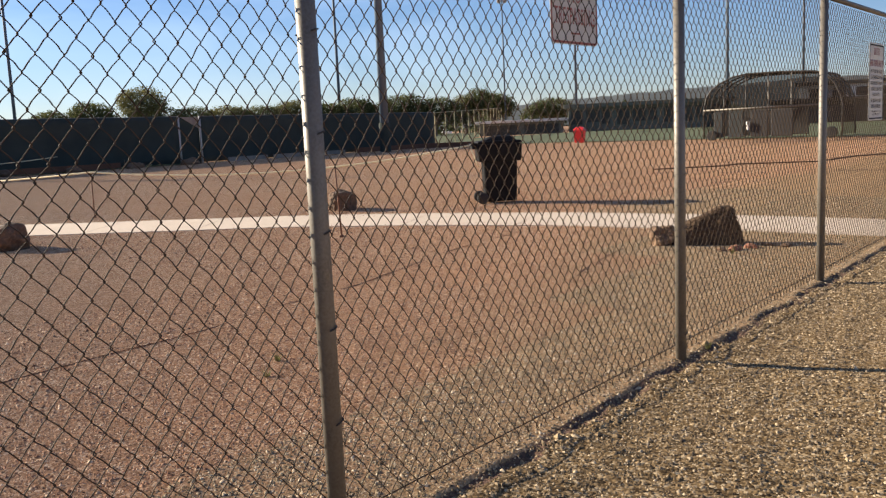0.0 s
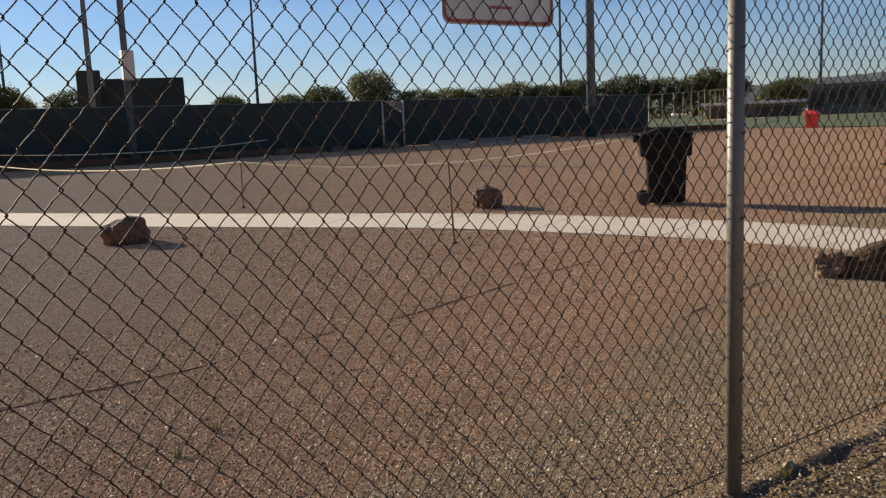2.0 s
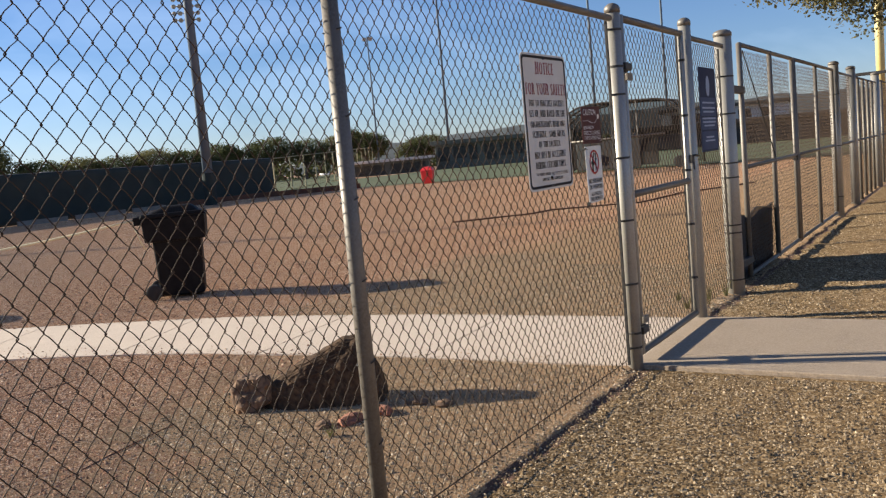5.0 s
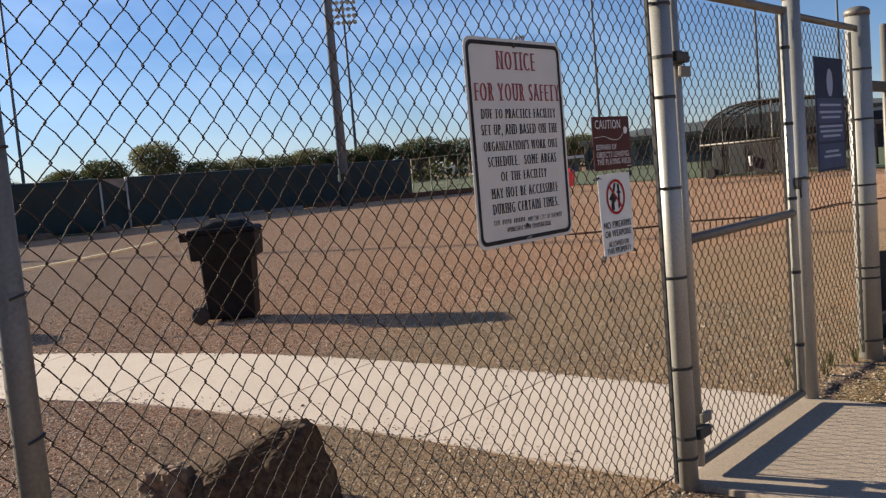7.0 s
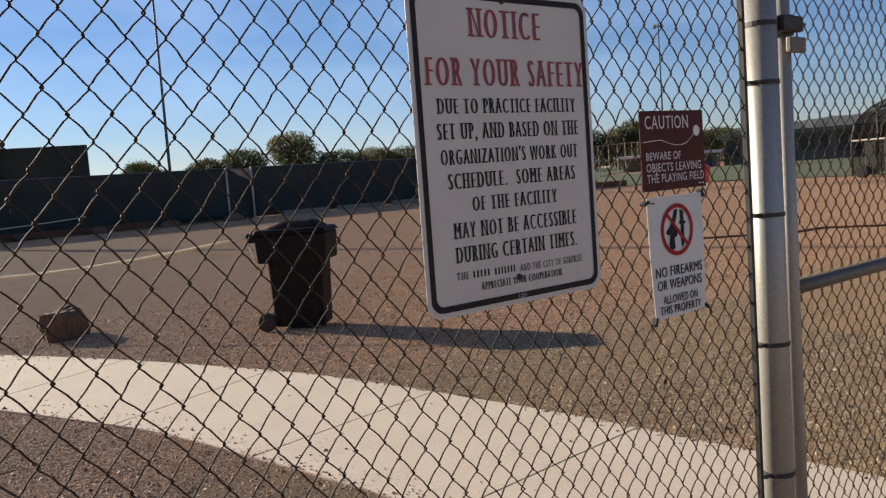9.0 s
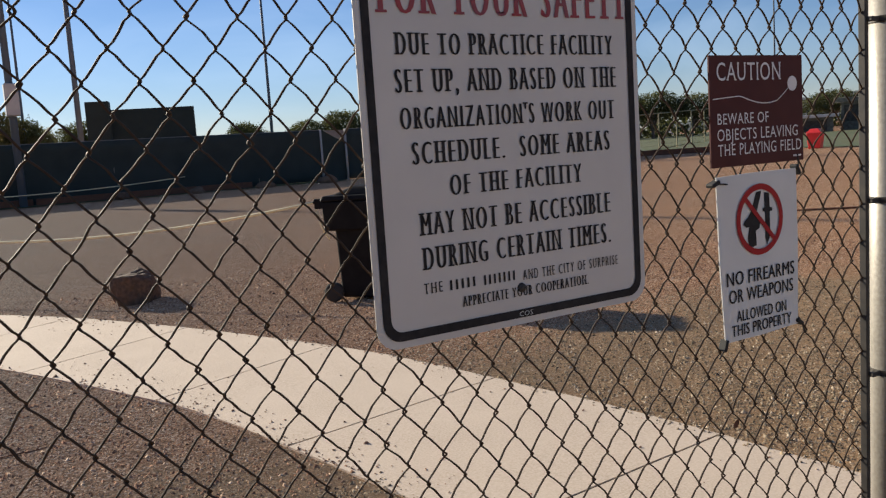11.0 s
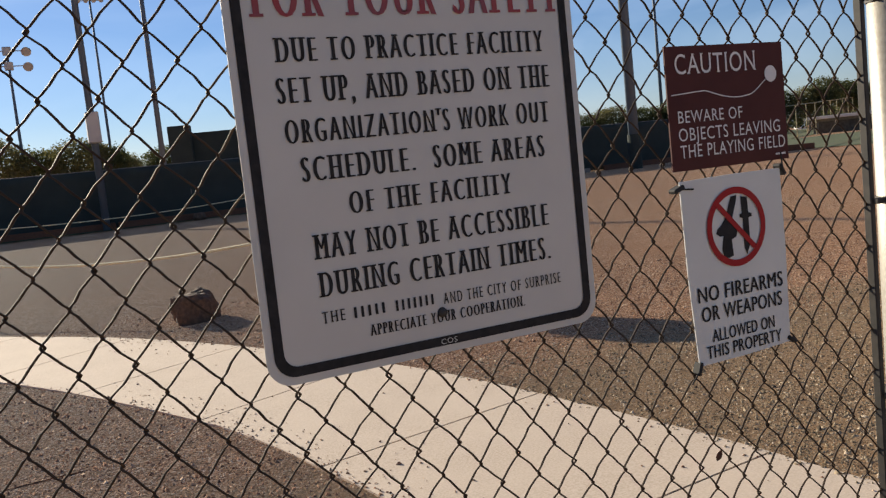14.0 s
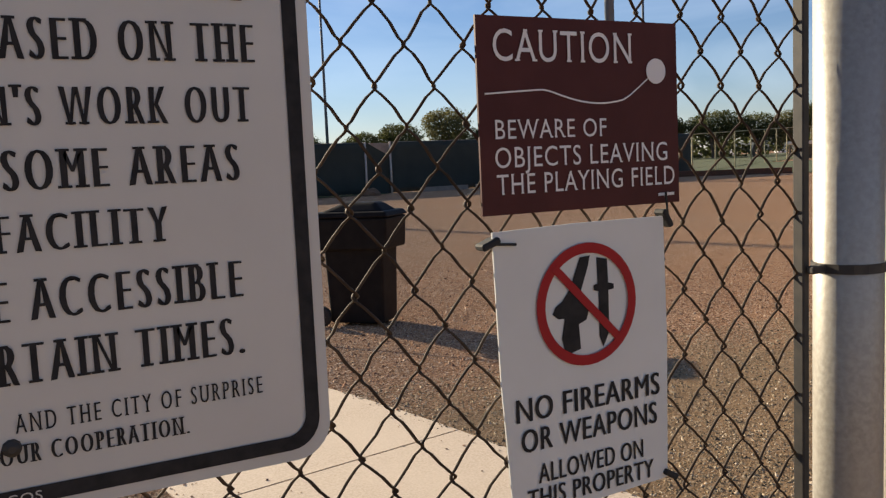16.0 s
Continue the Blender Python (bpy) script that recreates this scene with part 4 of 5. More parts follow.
fire = thing("firearms_sign", (0.006, 0, 0), "white plastic sign with red prohibition ring and black cable ties", "sign")
FY = SY - 0.002
fv = [(-0.550, 1.449), (-0.44, 1.4515), (-0.307, 1.451), (-0.304, 1.30), (-0.307, 1.125), (-0.42, 1.121), (-0.534, 1.121), (-0.545, 1.28)]
plate("plate", fv[::-1], FY, 0.0025, M_PLASTIC, fire)
circ = [(math.cos(a), math.sin(a)) for a in np.linspace(0, 2 * math.pi, 41)[:-1]]
cx, cz, ro, ri = -0.4255, 1.357, 0.0715, 0.0595
ring_flat("ring", [(cx + ro * a, cz + ro * b) for a, b in circ], [(cx + ri * a, cz + ri * b) for a, b in circ], FY - 0.0022, M_RING, fire, "red ring")
dx = 0.0655 * math.sqrt(0.5)
plate("slash", [(cx - dx - 0.0035, cz + dx - 0.0035), (cx + dx - 0.0035, cz - dx - 0.0035), (cx + dx + 0.0035, cz - dx + 0.0035), (cx - dx + 0.0035, cz + dx + 0.0035)], FY - 0.0026, 0.0004, M_RING, fire, "red diagonal slash")
gun = [(-0.041, -0.013), (-0.032, -0.013), (-0.037, -0.036), (-0.032, -0.056), (-0.011, -0.051), (-0.013, -0.022), (-0.002, -0.018), (0.002, -0.007), (-0.002, 0.007), (-0.009, 0.016), (0.002, 0.044), (0.005, 0.056), (-0.009, 0.055), (-0.024, 0.020), (-0.035, 0.007), (-0.045, 0.001), (-0.049, -0.007)]
plate("gun_symbol", [(cx + a, cz + b) for a, b in gun], FY - 0.0014, 0.0006, M_BLACK, fire)
knife = [(0.015, 0.053), (0.030, 0.050), (0.031, 0.022), (0.039, 0.020), (0.039, 0.014), (0.031, 0.013), (0.031, -0.036), (0.022, -0.053), (0.017, -0.040), (0.017, 0.013), (0.010, 0.015), (0.010, 0.021), (0.016, 0.022)]
plate("knife_symbol", [(cx + a, cz + b) for a, b in knife][::-1], FY - 0.0014, 0.0006, M_BLACK, fire)
for words, x0, x1, z0, z1 in (("NO FIREARMS", -0.528, -0.3185, 1.2335, 1.2605), ("OR WEAPONS", -0.5225, -0.3235, 1.198, 1.2245), ("ALLOWED ON", -0.501, -0.3465, 1.159, 1.1815), ("THIS PROPERTY", -0.5165, -0.3305, 1.131, 1.1535)):
    letters(words, x0, x1, z0, z1, FY - 0.0014, M_BLACK, fire, heavy=0.06)
for x, z, a in ((-0.553, 1.437, 70), (-0.302, 1.448, -30), (-0.535, 1.117, 200), (-0.303, 1.128, 120)):
    t = part("cable_tie", box_bm((-0.004, -0.007, -0.012), (0.004, 0.012, 0.012), 0.002, 1), M_RUBBER, fire, "black cable tie")
    t.matrix_basis = pose(x, SY, z, 0, a, 0)
    t2 = part("cable_tie_tail", box_bm((-0.0015, -0.006, 0.0), (0.0015, -0.004, 0.032), 0.0005, 1), M_RUBBER, fire)
    t2.matrix_basis = pose(x, SY, z, 0, a + 25, 0)

tres = thing("no_trespassing_sign", (0, 0, 0), "faded white no trespassing sign with red lettering and border", "sign")
TX0, TX1, TZ0, TZ1 = -6.725, -6.320, 1.686, 1.992
plate("plate", round_rect(TX0, TX1, TZ0, TZ1, 0.028), SY, 0.002, M_PLATE, tres)
ring_flat("border", round_rect(TX0 + 0.004, TX1 - 0.004, TZ0 + 0.004, TZ1 - 0.004, 0.026), round_rect(TX0 + 0.014, TX1 - 0.014, TZ0 + 0.014, TZ1 - 0.014, 0.018), SY - 0.0012, M_FADED, tres, "faded red border")
letters("NO", -6.575, -6.470, 1.868, 1.938, TY, M_FADED, tres, 0.05)
letters("TRESPASSING", -6.695, -6.350, 1.775, 1.845, TY, M_FADED, tres, 0.05)
plate("bar", [(-6.56, 1.731), (-6.48, 1.731), (-6.48, 1.739), (-6.56, 1.739)], TY, 0.0005, M_FADED, tres)

blue = thing("rules_sign", (0, 0, 0), "tall navy blue sign with pale emblem and small text", "sign")
plate("plate", [(1.905, 1.318), (2.42, 1.318), (2.42, 2.012), (1.905, 2.012)], 0.0, 0.003, M_NAVY, blue)
plate("emblem", [(2.165 + 0.055 * a, 1.86 + 0.085 * b) for a, b in circ[::-1]], -0.002, 0.0008, M_PALE, blue, "pale oval emblem")
for z0, z1 in ((1.61, 1.765), (1.50, 1.595), (1.335, 1.485)):
    plate("field", [(1.925, z0), (2.40, z0), (2.40, z1), (1.925, z1)], -0.001, 0.0006, M_NAVY_PALE, blue)
for z, w in ((1.715, 0.19), (1.672, 0.20), (1.64, 0.17), (1.585, 0.21), (1.555, 0.20), (1.525, 0.16), (1.43, 0.12), (1.40, 0.15)):
    plate("bar", [(2.163 - w, z), (2.163 + w, z), (2.163 + w, z + 0.014), (2.163 - w, z + 0.014)], -0.002, 0.0006, M_PALE, blue)

# a dry leaf caught in the mesh
lv = [(0.0, 0.0, 0.0), (0.006, -0.004, 0.010), (0.004, -0.006, 0.022), (-0.002, -0.003, 0.034), (-0.007, 0.001, 0.020), (-0.006, 0.002, 0.009)]
leaf_ob = piece("dry_leaf", lv + [(x, y + 0.0008, z) for x, y, z in lv], [(0, 1, 2, 3, 4, 5), (11, 10, 9, 8, 7, 6)] + [(k, k + 6, (k + 1) % 6 + 6, (k + 1) % 6) for k in range(6)], M_RUST)
leaf_ob.matrix_basis = pose(-0.490, 0.024, 0.934, 0, 32, 0) @ Matrix.Scale(0.7, 4)
tagged(leaf_ob, "small dry brown leaf caught in the fence wire", "leaf")


# ---- wheeled bin ----
bin_ob = thing("wheeled_bin", (2.03, 6.57, rise(6.6)), "black plastic wheeled rubbish bin with closed lid on the gravel", "bin", rz=-46)


def taper_box(x0, x1, y, z0, x2, x3, y2, z1, bevel=0.03):
    bm = bmesh.new()
    v = [bm.verts.new(p) for p in ((x0, -y, z0), (x1, -y, z0), (x1, y, z0), (x0, y, z0), (x2, -y2, z1), (x3, -y2, z1), (x3, y2, z1), (x2, y2, z1))]
    for f in ((3, 2, 1, 0), (4, 5, 6, 7), (0, 1, 5, 4), (1, 2, 6, 5), (2, 3, 7, 6), (3, 0, 4, 7)):
        bm.faces.new([v[i] for i in f])
    bmesh.ops.bevel(bm, geom=bm.edges[:], offset=bevel, segments=3, affect="EDGES", profile=0.6)
    return bm


part("body", taper_box(-0.25, 0.28, 0.18, 0.03, -0.28, 0.31, 0.205, 0.98, 0.035), M_BIN, bin_ob, smooth=False)
part("rim", taper_box(-0.355, 0.365, 0.255, 0.71, -0.37, 0.38, 0.262, 1.00, 0.025), M_BIN, bin_ob)
lid = part("lid", taper_box(-0.385, 0.40, 0.275, 1.005, -0.36, 0.36, 0.25, 1.055, 0.02), M_BIN, bin_ob)
part("crown", taper_box(-0.33, 0.33, 0.22, 1.04, -0.10, 0.22, 0.10, 1.135, 0.045), M_BIN, lid, "domed middle of the lid")
for y in (-0.19, 0.19):
    part("bracket", box_bm((-0.46, y - 0.03, 0.93), (-0.36, y + 0.03, 1.03), 0.012), M_BIN, bin_ob)
tube("handle", [(-0.45, -0.23, 1.0), (-0.45, 0.23, 1.0)], 0.018, M_BIN, bin_ob)
for y in (-0.235, 0.235):
    w = part("wheel", turned([(-0.035, 0.045), (-0.03, 0.085), (-0.02, 0.098), (0.02, 0.098), (0.03, 0.085), (0.035, 0.045)], 20), M_RUBBER, bin_ob)
    w.matrix_basis = pose(-0.31, y, 0.10, 90)
    hub = part("hub", turned([(-0.04, 0.045), (0.04, 0.045)], 12), M_RUBBER, w)
tube("axle", [(-0.31, -0.24, 0.10), (-0.31, 0.24, 0.10)], 0.012, M_BAND, bin_ob)


# ---- rocks and stones ----
def boulder():
    """The split boulder: a long slope to a blunt crest near one end, which drops in a sheer face."""
    along = (-0.37, -0.33, -0.18, -0.01, 0.11, 0.225, 0.275, 0.292, 0.345, 0.372)
    crest = (0.06, 0.19, 0.265, 0.325, 0.385, 0.425, 0.415, 0.315, 0.215, 0.06)
    bm = bmesh.new()
    bmesh.ops.create_icosphere(bm, subdivisions=6, radius=1.0)
    for v in bm.verts:
        d = v.co.normalized()
        sq = lambda a, e: math.copysign(abs(a) ** e, a)
        x = 0.37 * min(max(sq(d.x, 0.75) * 1.06, -1), 1)
        p = Vector((x * 3, d.y, d.z)) * 1.7
        crag = 1 + 0.10 * noise.noise(p + Vector((4, 1, 2))) - 0.09 * abs(noise.noise(p * 2.1)) + 0.05 * noise.noise(p * 5.0) + 0.02 * noise.noise(p * 13.0)
        up = max(sq(d.z, 0.38), 0.0)
        y = sq(d.y, 0.5) * (0.21 - 0.12 * x) * crag * (1 - 0.30 * up)
        v.co = Vector((x * (1 + 0.25 * (crag - 1)), y, up * float(np.interp(x, along, crest)) * (1 + 0.45 * (crag - 1)) - (0.02 if d.z < 0 else 0.0)))
    return bm


rock = part("boulder", boulder(), M_BOULDER)
rock.matrix_basis = pose(-1.16, 1.60, 0.01, 0, 0, -64)
tagged(rock, "large rough brown boulder with a steep end beside the path", "rock")
lobe = part("rock", lump_bm(0.17, 0.14, 0.14, 17, 0.36), M_ROCK)
lobe.matrix_basis = pose(-1.42, 1.97, 0.01, 0, 0, 20)
tagged(lobe, "smaller pale rock leaning against the boulder", "rock")
for x, y, sx, sy, sz, seed, lab in ((-5.14, 9.06, 0.28, 0.25, 0.21, 5, "rounded brown stone in front of the path"),
                                    (-5.95, 17.1, 0.30, 0.26, 0.19, 8, "low dark stone beyond the path"), (-13.7, 28.9, 0.45, 0.4, 0.3, 13, "far dark stone on the gravel")):
    s = part("stone", lump_bm(sx, sy, sz, seed, 0.28), M_STONE)
    s.matrix_basis = pose(x, y, rise(y) - 0.01, 0, 0, seed * 40)
    tagged(s, lab, "stone", group="stones along the path")
flat = lump_bm(0.21, 0.20, 0.25, 2, 0.22)
for v in flat.verts:
    v.co.z = min(v.co.z, 0.275 + 0.02 * noise.noise(v.co * 9))
hump = lump_bm(0.19, 0.16, 0.21, 23, 0.2)
bmesh.ops.translate(hump, verts=hump.verts, vec=(0.10, 0.12, -0.02))
spare = bpy.data.meshes.new("stone")
hump.to_mesh(spare)
flat.from_mesh(spare)
bpy.data.meshes.remove(spare)
hump.free()
s = part("stone", flat, M_STONE)
s.matrix_basis = pose(0.09, 8.42, rise(8.42) - 0.01) @ Matrix.Scale(1.12, 4)
tagged(s, "dark stone with a flat shelf and rounded hump", "stone", group="stones along the path")
for x, y, sx, sy, sz, seed, mt, lab in ((-1.30, 1.08, 0.075, 0.05, 0.035, 31, M_RED_ROCK, "small flat brick-red stone beside the boulder"), (-1.08, 0.98, 0.07, 0.045, 0.025, 32, M_ROCK, "flat pale brown stone beside the boulder"),
                                        (-1.06, 0.80, 0.06, 0.05, 0.025, 33, M_ROCK, "flat pale brown stone beside the boulder"), (-1.50, 1.16, 0.09, 0.06, 0.035, 34, M_RED_ROCK, "flat reddish stone in front of the boulder"),
                                        (-1.63, 1.26, 0.06, 0.05, 0.03, 35, M_ROCK, "flat pale brown stone beside the boulder")):
    s = part("stone", lump_bm(sx, sy, sz, seed, 0.3, 3), mt)
    s.matrix_basis = pose(x, y, 0.004, 0, 0, seed * 37)
    tagged(s, lab, "stone", group="flat stones by the boulder")
for x, y, s_, seed in ((-7.58, 7.83, 0.07, 3), (10.3, 31.5, 0.31, 7), (7.6, 31.6, 0.32, 9), (12.9, 31.3, 0.34, 10), (4.9, 31.7, 0.25, 12)):
    s = part("stone", lump_bm(s_ * 1.3, s_, s_ * 0.8, seed, 0.3, 3), M_STONE if s_ < 0.3 else M_ROCK)
    s.matrix_basis = pose(x, y, rise(y) - (0.005 if s_ < 0.3 else 0.13), 0, 0, seed * 50)
    tagged(s, "small stone lying on the gravel" if s_ < 0.3 else "rough stone at the foot of the windscreen", "stone")


# ---- stakes and rope ----
STAKES = [(-2.44, 5.83, 0.92), (-2.4, 11.9, 0.80), (-7.58, 15.1, 0.60), (-5.64, 28.1, 0.92), (-13.1, 33.95, 0.75)]
for x, y, h in STAKES:
    st = thing("stake", (x, y, rise(y)), "thin rusty iron stake driven into the gravel", "stake", group="stakes")
    a = noise.noise((x, y, 0)) * 0.05
    tube("rod", [(0, 0, -0.1), (a, 0.02, h)], 0.011, M_RUST, st, n=7)
    fl = part("foot", lump_bm(0.035, 0.03, 0.02, 3, 0.2, 2), M_RUST, st)


def sag(a, b, drop, n=16):
    a, b = Vector(a), Vector(b)
    return [a.lerp(b, k / n) - Vector((0, 0, drop * 4 * (k / n) * (1 - k / n))) for k in range(n + 1)]


rope = tube("rope", sag((1.63, 6.83, 1.06), (-2.4, 11.9, 0.89), 0.22) + sag((-2.4, 11.9, 0.89), (-5.64, 28.1, 1.16), 0.32)[1:] + sag((-5.64, 28.1, 1.16), (-13.1, 33.95, 1.05), 0.32)[1:], 0.014, M_ROPE, n=6)
tagged(rope, "sagging yellow rope strung from the bin between the stakes", "rope")
rope2 = tube("rope", sag((-5.64, 28.1, 1.14), (7.48, 32.6, 0.95), 0.28), 0.015, M_ROPE, n=6)
tagged(rope2, "sagging yellow rope running from a stake to the windscreen", "rope")
tail = tube("rope", [(1.62, 6.83, 1.06), (1.59, 6.79, 0.97), (1.61, 6.75, 0.86), (1.63, 6.73, 0.76), (1.68, 6.71, 0.68)], 0.009, M_ROPE, n=6)
tagged(tail, "loose end of yellow rope hanging down the bin", "rope")
# a thin tube added along a narrow rut in the gravel
rut_run = [(-8.0, 2.97), (-7.15, 3.02), (-6.5, 3.03), (-5.8, 3.19), (-5.0, 3.24), (-4.2, 3.42), (-3.5, 3.62), (-2.9, 3.78), (-2.25, 3.89), (-1.75, 3.93), (-1.25, 3.95)]
cable = tube("cable", [(q.x, q.y, rise(q.y) + 0.002 + 0.007 * noise.noise((q.x * 2.2, 3.0, 0))) for q in spline(rut_run, 0.08)], 0.0035, M_RUST, n=6)
tagged(cable, "thin rusty tube standing in for a rut in the gravel", "cable")
stray = tube("cable", [(q.x, q.y, rise(q.y) + 0.003 + 0.005 * noise.noise((q.x * 3.0, 5.0, 0))) for q in spline([(-3.50, 1.815), (-3.17, 1.93), (-2.63, 2.06), (-2.14, 2.17), (-1.85, 2.21)], 0.06)], 0.0035, M_RUST, n=6)
tagged(stray, "short rusty cable lying on the gravel by the path", "cable")
# thin brown tube laid in place of a shadow line on the dirt
hose = tube("hose", [(10.6, 7.8, 0.09), (11.2, 7.26, 0.085), (12.0, 6.6, 0.08), (12.84, 6.5, 0.08), (14.05, 4.74, 0.06), (16.5, 4.6, 0.06), (19.5, 3.4, 0.05)], 0.018, M_RUST, n=8)
tagged(hose, "thin brown tube standing in for a shadow line", "hose")


# ---- windscreen fence across the field ----
def screen_y(x):
    return 33.0 - 0.018 * (x + 9.0)


def screen_run(x0, x1, h0, h1, label):
    run = thing("windscreen_fence", (0, 0, 0), label, "fence", group="windscreens")
    n = max(2, round(abs(x1 - x0) / 2.7))
    for k in range(n + 1):
        x = x0 + (x1 - x0) * k / n
        h = h0 + (h1 - h0) * k / n
        p = part("post", turned([(-0.1, 0.035), (h + 0.03, 0.03)], 10), M_GALV, run, smooth=True)
        p.location = (x, screen_y(x) + 0.06, 0)
    cols, rows = n * 8, 8
    v, f = [], []
    for i in range(cols + 1):
        x = x0 + (x1 - x0) * i / cols
        h = h0 + (h1 - h0) * i / cols
        for j in range(rows + 1):
            z = 0.34 + (h - 0.34) * j / rows
            b = 0.05 * noise.noise((x * 0.9, z * 0.9, 4)) + 0.02 * noise.noise((x * 3, z * 2, 1))
            v.append((x, screen_y(x) + b, z))
    for i in range(cols):
        for j in range(rows):
            a = i * (rows + 1) + j
            f.append((a, a + rows + 1, a + rows + 2, a + 1))
    cloth = piece("cloth", v, f, M_SCREEN, run, "dark green windscreen cloth", smooth=True)
    m = cloth.modifiers.new("thick", "SOLIDIFY")
    m.thickness = 0.01
    rail(run, (x0, screen_y(x0) + 0.06, h0), (x1, screen_y(x1) + 0.06, h1), 0.025, "top_rail")
    return run


screen_run(-9.0, 13.3, 2.52, 2.47, "tall dark green windscreen on a fence across the field")
screen_run(14.5, 31.4, 2.47, 2.42, "shorter dark green windscreen with a pale foot")
gap_panel = thing("windscreen_fence", (0, 0, 0), "narrow windscreen panel with a folded pale corner", "fence", group="windscreens")
plate("cloth", [(13.35, 0.3), (14.5, 0.3), (14.5, 1.9), (13.5, 2.46), (13.35, 2.46)], 32.7, 0.03, M_SCREEN, gap_panel)
plate("flap", [(14.5, 1.9), (14.5, 2.44), (13.5, 2.46)], 32.66, 0.02, M_BOARD, gap_panel, "pale folded corner of cloth")
for x in (13.35, 14.5):
    p = part("post", turned([(-0.1, 0.05), (2.5, 0.045)], 10), M_POLE_LIGHT, gap_panel, smooth=True)
    p.location = (x, 32.6, 0)
for x0, x1, mt in ((-9, 2, M_RUST), (2.1, 10, M_RUST), (15.6, 17.9, M_BOARD), (18.3, 20.9, M_BOARD), (21.3, 23.2, M_BOARD), (24.0, 31.0, M_RUST), (31.6, 33.8, M_RUST)):
    y0, y1 = screen_y(x0) - 0.5, screen_y(x1) - 0.5
    if x0 > 31.5:
        x0, y0, y1 = 29.4, 31.2, 28.0
    ux, uy = (x1 - x0) / math.hypot(x1 - x0, y1 - y0), (y1 - y0) / math.hypot(x1 - x0, y1 - y0)
    L = math.hypot(x1 - x0, y1 - y0)
    hb = 0.22 if mt is M_BOARD else 0.28
    kb = part("kerb_board", box_bm((0, -0.05, 0.25), (L, 0.05, 0.28 + hb), 0.01, 1), mt)
    kb.matrix_basis = pose(x0, y0, 0, 0, 0, math.degrees(math.atan2(uy, ux)))
    tagged(kb, "pale weathered board at the foot of the windscreen" if mt is M_BOARD else "dark timber edging along the gravel", "board", group="edging boards")

# slatted stack at the screen's far end
slat = thing("slatted_panel", (-10.45, 33.2, 0.2), "leaning pale slatted timber panel at the end of the windscreen", "panel", rz=10)
for k in range(6):
    h = 2.75 + 0.14 * k
    b = part("slat", box_bm((-0.42 + 0.15 * k, -0.03, 0), (-0.42 + 0.15 * k + 0.10, 0.03, h), 0.01, 1), M_BOARD, slat)
part("backing", box_bm((-0.44, 0.04, 1.5), (0.46, 0.07, 3.0), 0.01, 1), M_BROWN, slat)


# ---- trees ----
def leaf_cloud(blobs, count, size, seed):
    rnd = np.random.RandomState(seed)
    v, f = [], []
    w = np.array([b[3] * b[4] * b[5] for b in blobs])
    pick = rnd.choice(len(blobs), count, p=w / w.sum())
    for k in pick:
        x, y, z, a, b, c = blobs[k]
        d = rnd.randn(3)
        d /= np.linalg.norm(d)
        r = rnd.uniform(0.35, 1.0) ** 0.5 * (1 + 0.09 * rnd.randn())
        p = np.array((x + d[0] * a * r, y + d[1] * b * r, z + d[2] * c * r))
        u = rnd.randn(3)
        u /= np.linalg.norm(u)
        t = np.cross(u, rnd.randn(3))
        t /= np.linalg.norm(t)
        s = size * rnd.uniform(0.6, 1.5)
        i = len(v)
        v += [tuple(p + u * s), tuple(p + t * s * 0.55), tuple(p - u * s * 0.9), tuple(p - t * s * 0.55)]
        f.append((i, i + 1, i + 2, i + 3))
    return v, f


def make_tree(name, label, blobs, trunk_h, r, count, leaf, mat, seed):
    t = thing(name, (0, 0, 0), label, "tree", group="trees behind the field")
    v, f = tube_lists([(0, 0, -0.2), (0.05, 0, trunk_h * 0.5), (0, 0.05, trunk_h)], [r, r * 0.8, r * 0.6], 10)
    for x, y, z, *_ in blobs:
        tube_lists([(0, 0, trunk_h * 0.75), (x * 0.5, y * 0.5, (trunk_h + z) / 2), (x, y, z)], [r * 0.5, r * 0.3, r * 0.1], 6, v, f)
    piece("trunk", v, f, M_BARK, t)
    piece("crown", *leaf_cloud(blobs, count, leaf, seed), mat, t, "uneven leafy crown")
    return t


tree_kinds = []
for k, (lab, mat) in enumerate((("dark green broad-crowned tree beyond the windscreen", M_LEAF), ("yellow-green rounded tree beyond the windscreen", M_LEAF_OLIVE), ("spreading dark tree with several crowns beyond the windscreen", M_LEAF))):
    rr = np.random.RandomState(40 + k)
    blobs = [(0, 0, 0.70, 0.36, 0.36, 0.26)]
    for j in range(7):
        a = j * 0.9 + rr.uniform(0, 0.5)
        d = rr.uniform(0.15, 0.36)
        s = rr.uniform(0.12, 0.22)
        blobs.append((d * math.cos(a), d * math.sin(a), rr.uniform(0.40, 0.80), s, s, s * rr.uniform(0.7, 1.0)))
    # unit size: one metre high and wide
    tree_kinds.append(make_tree("tree", lab, blobs, 0.42, 0.03, 8000, 0.0155, mat, 60 + k))
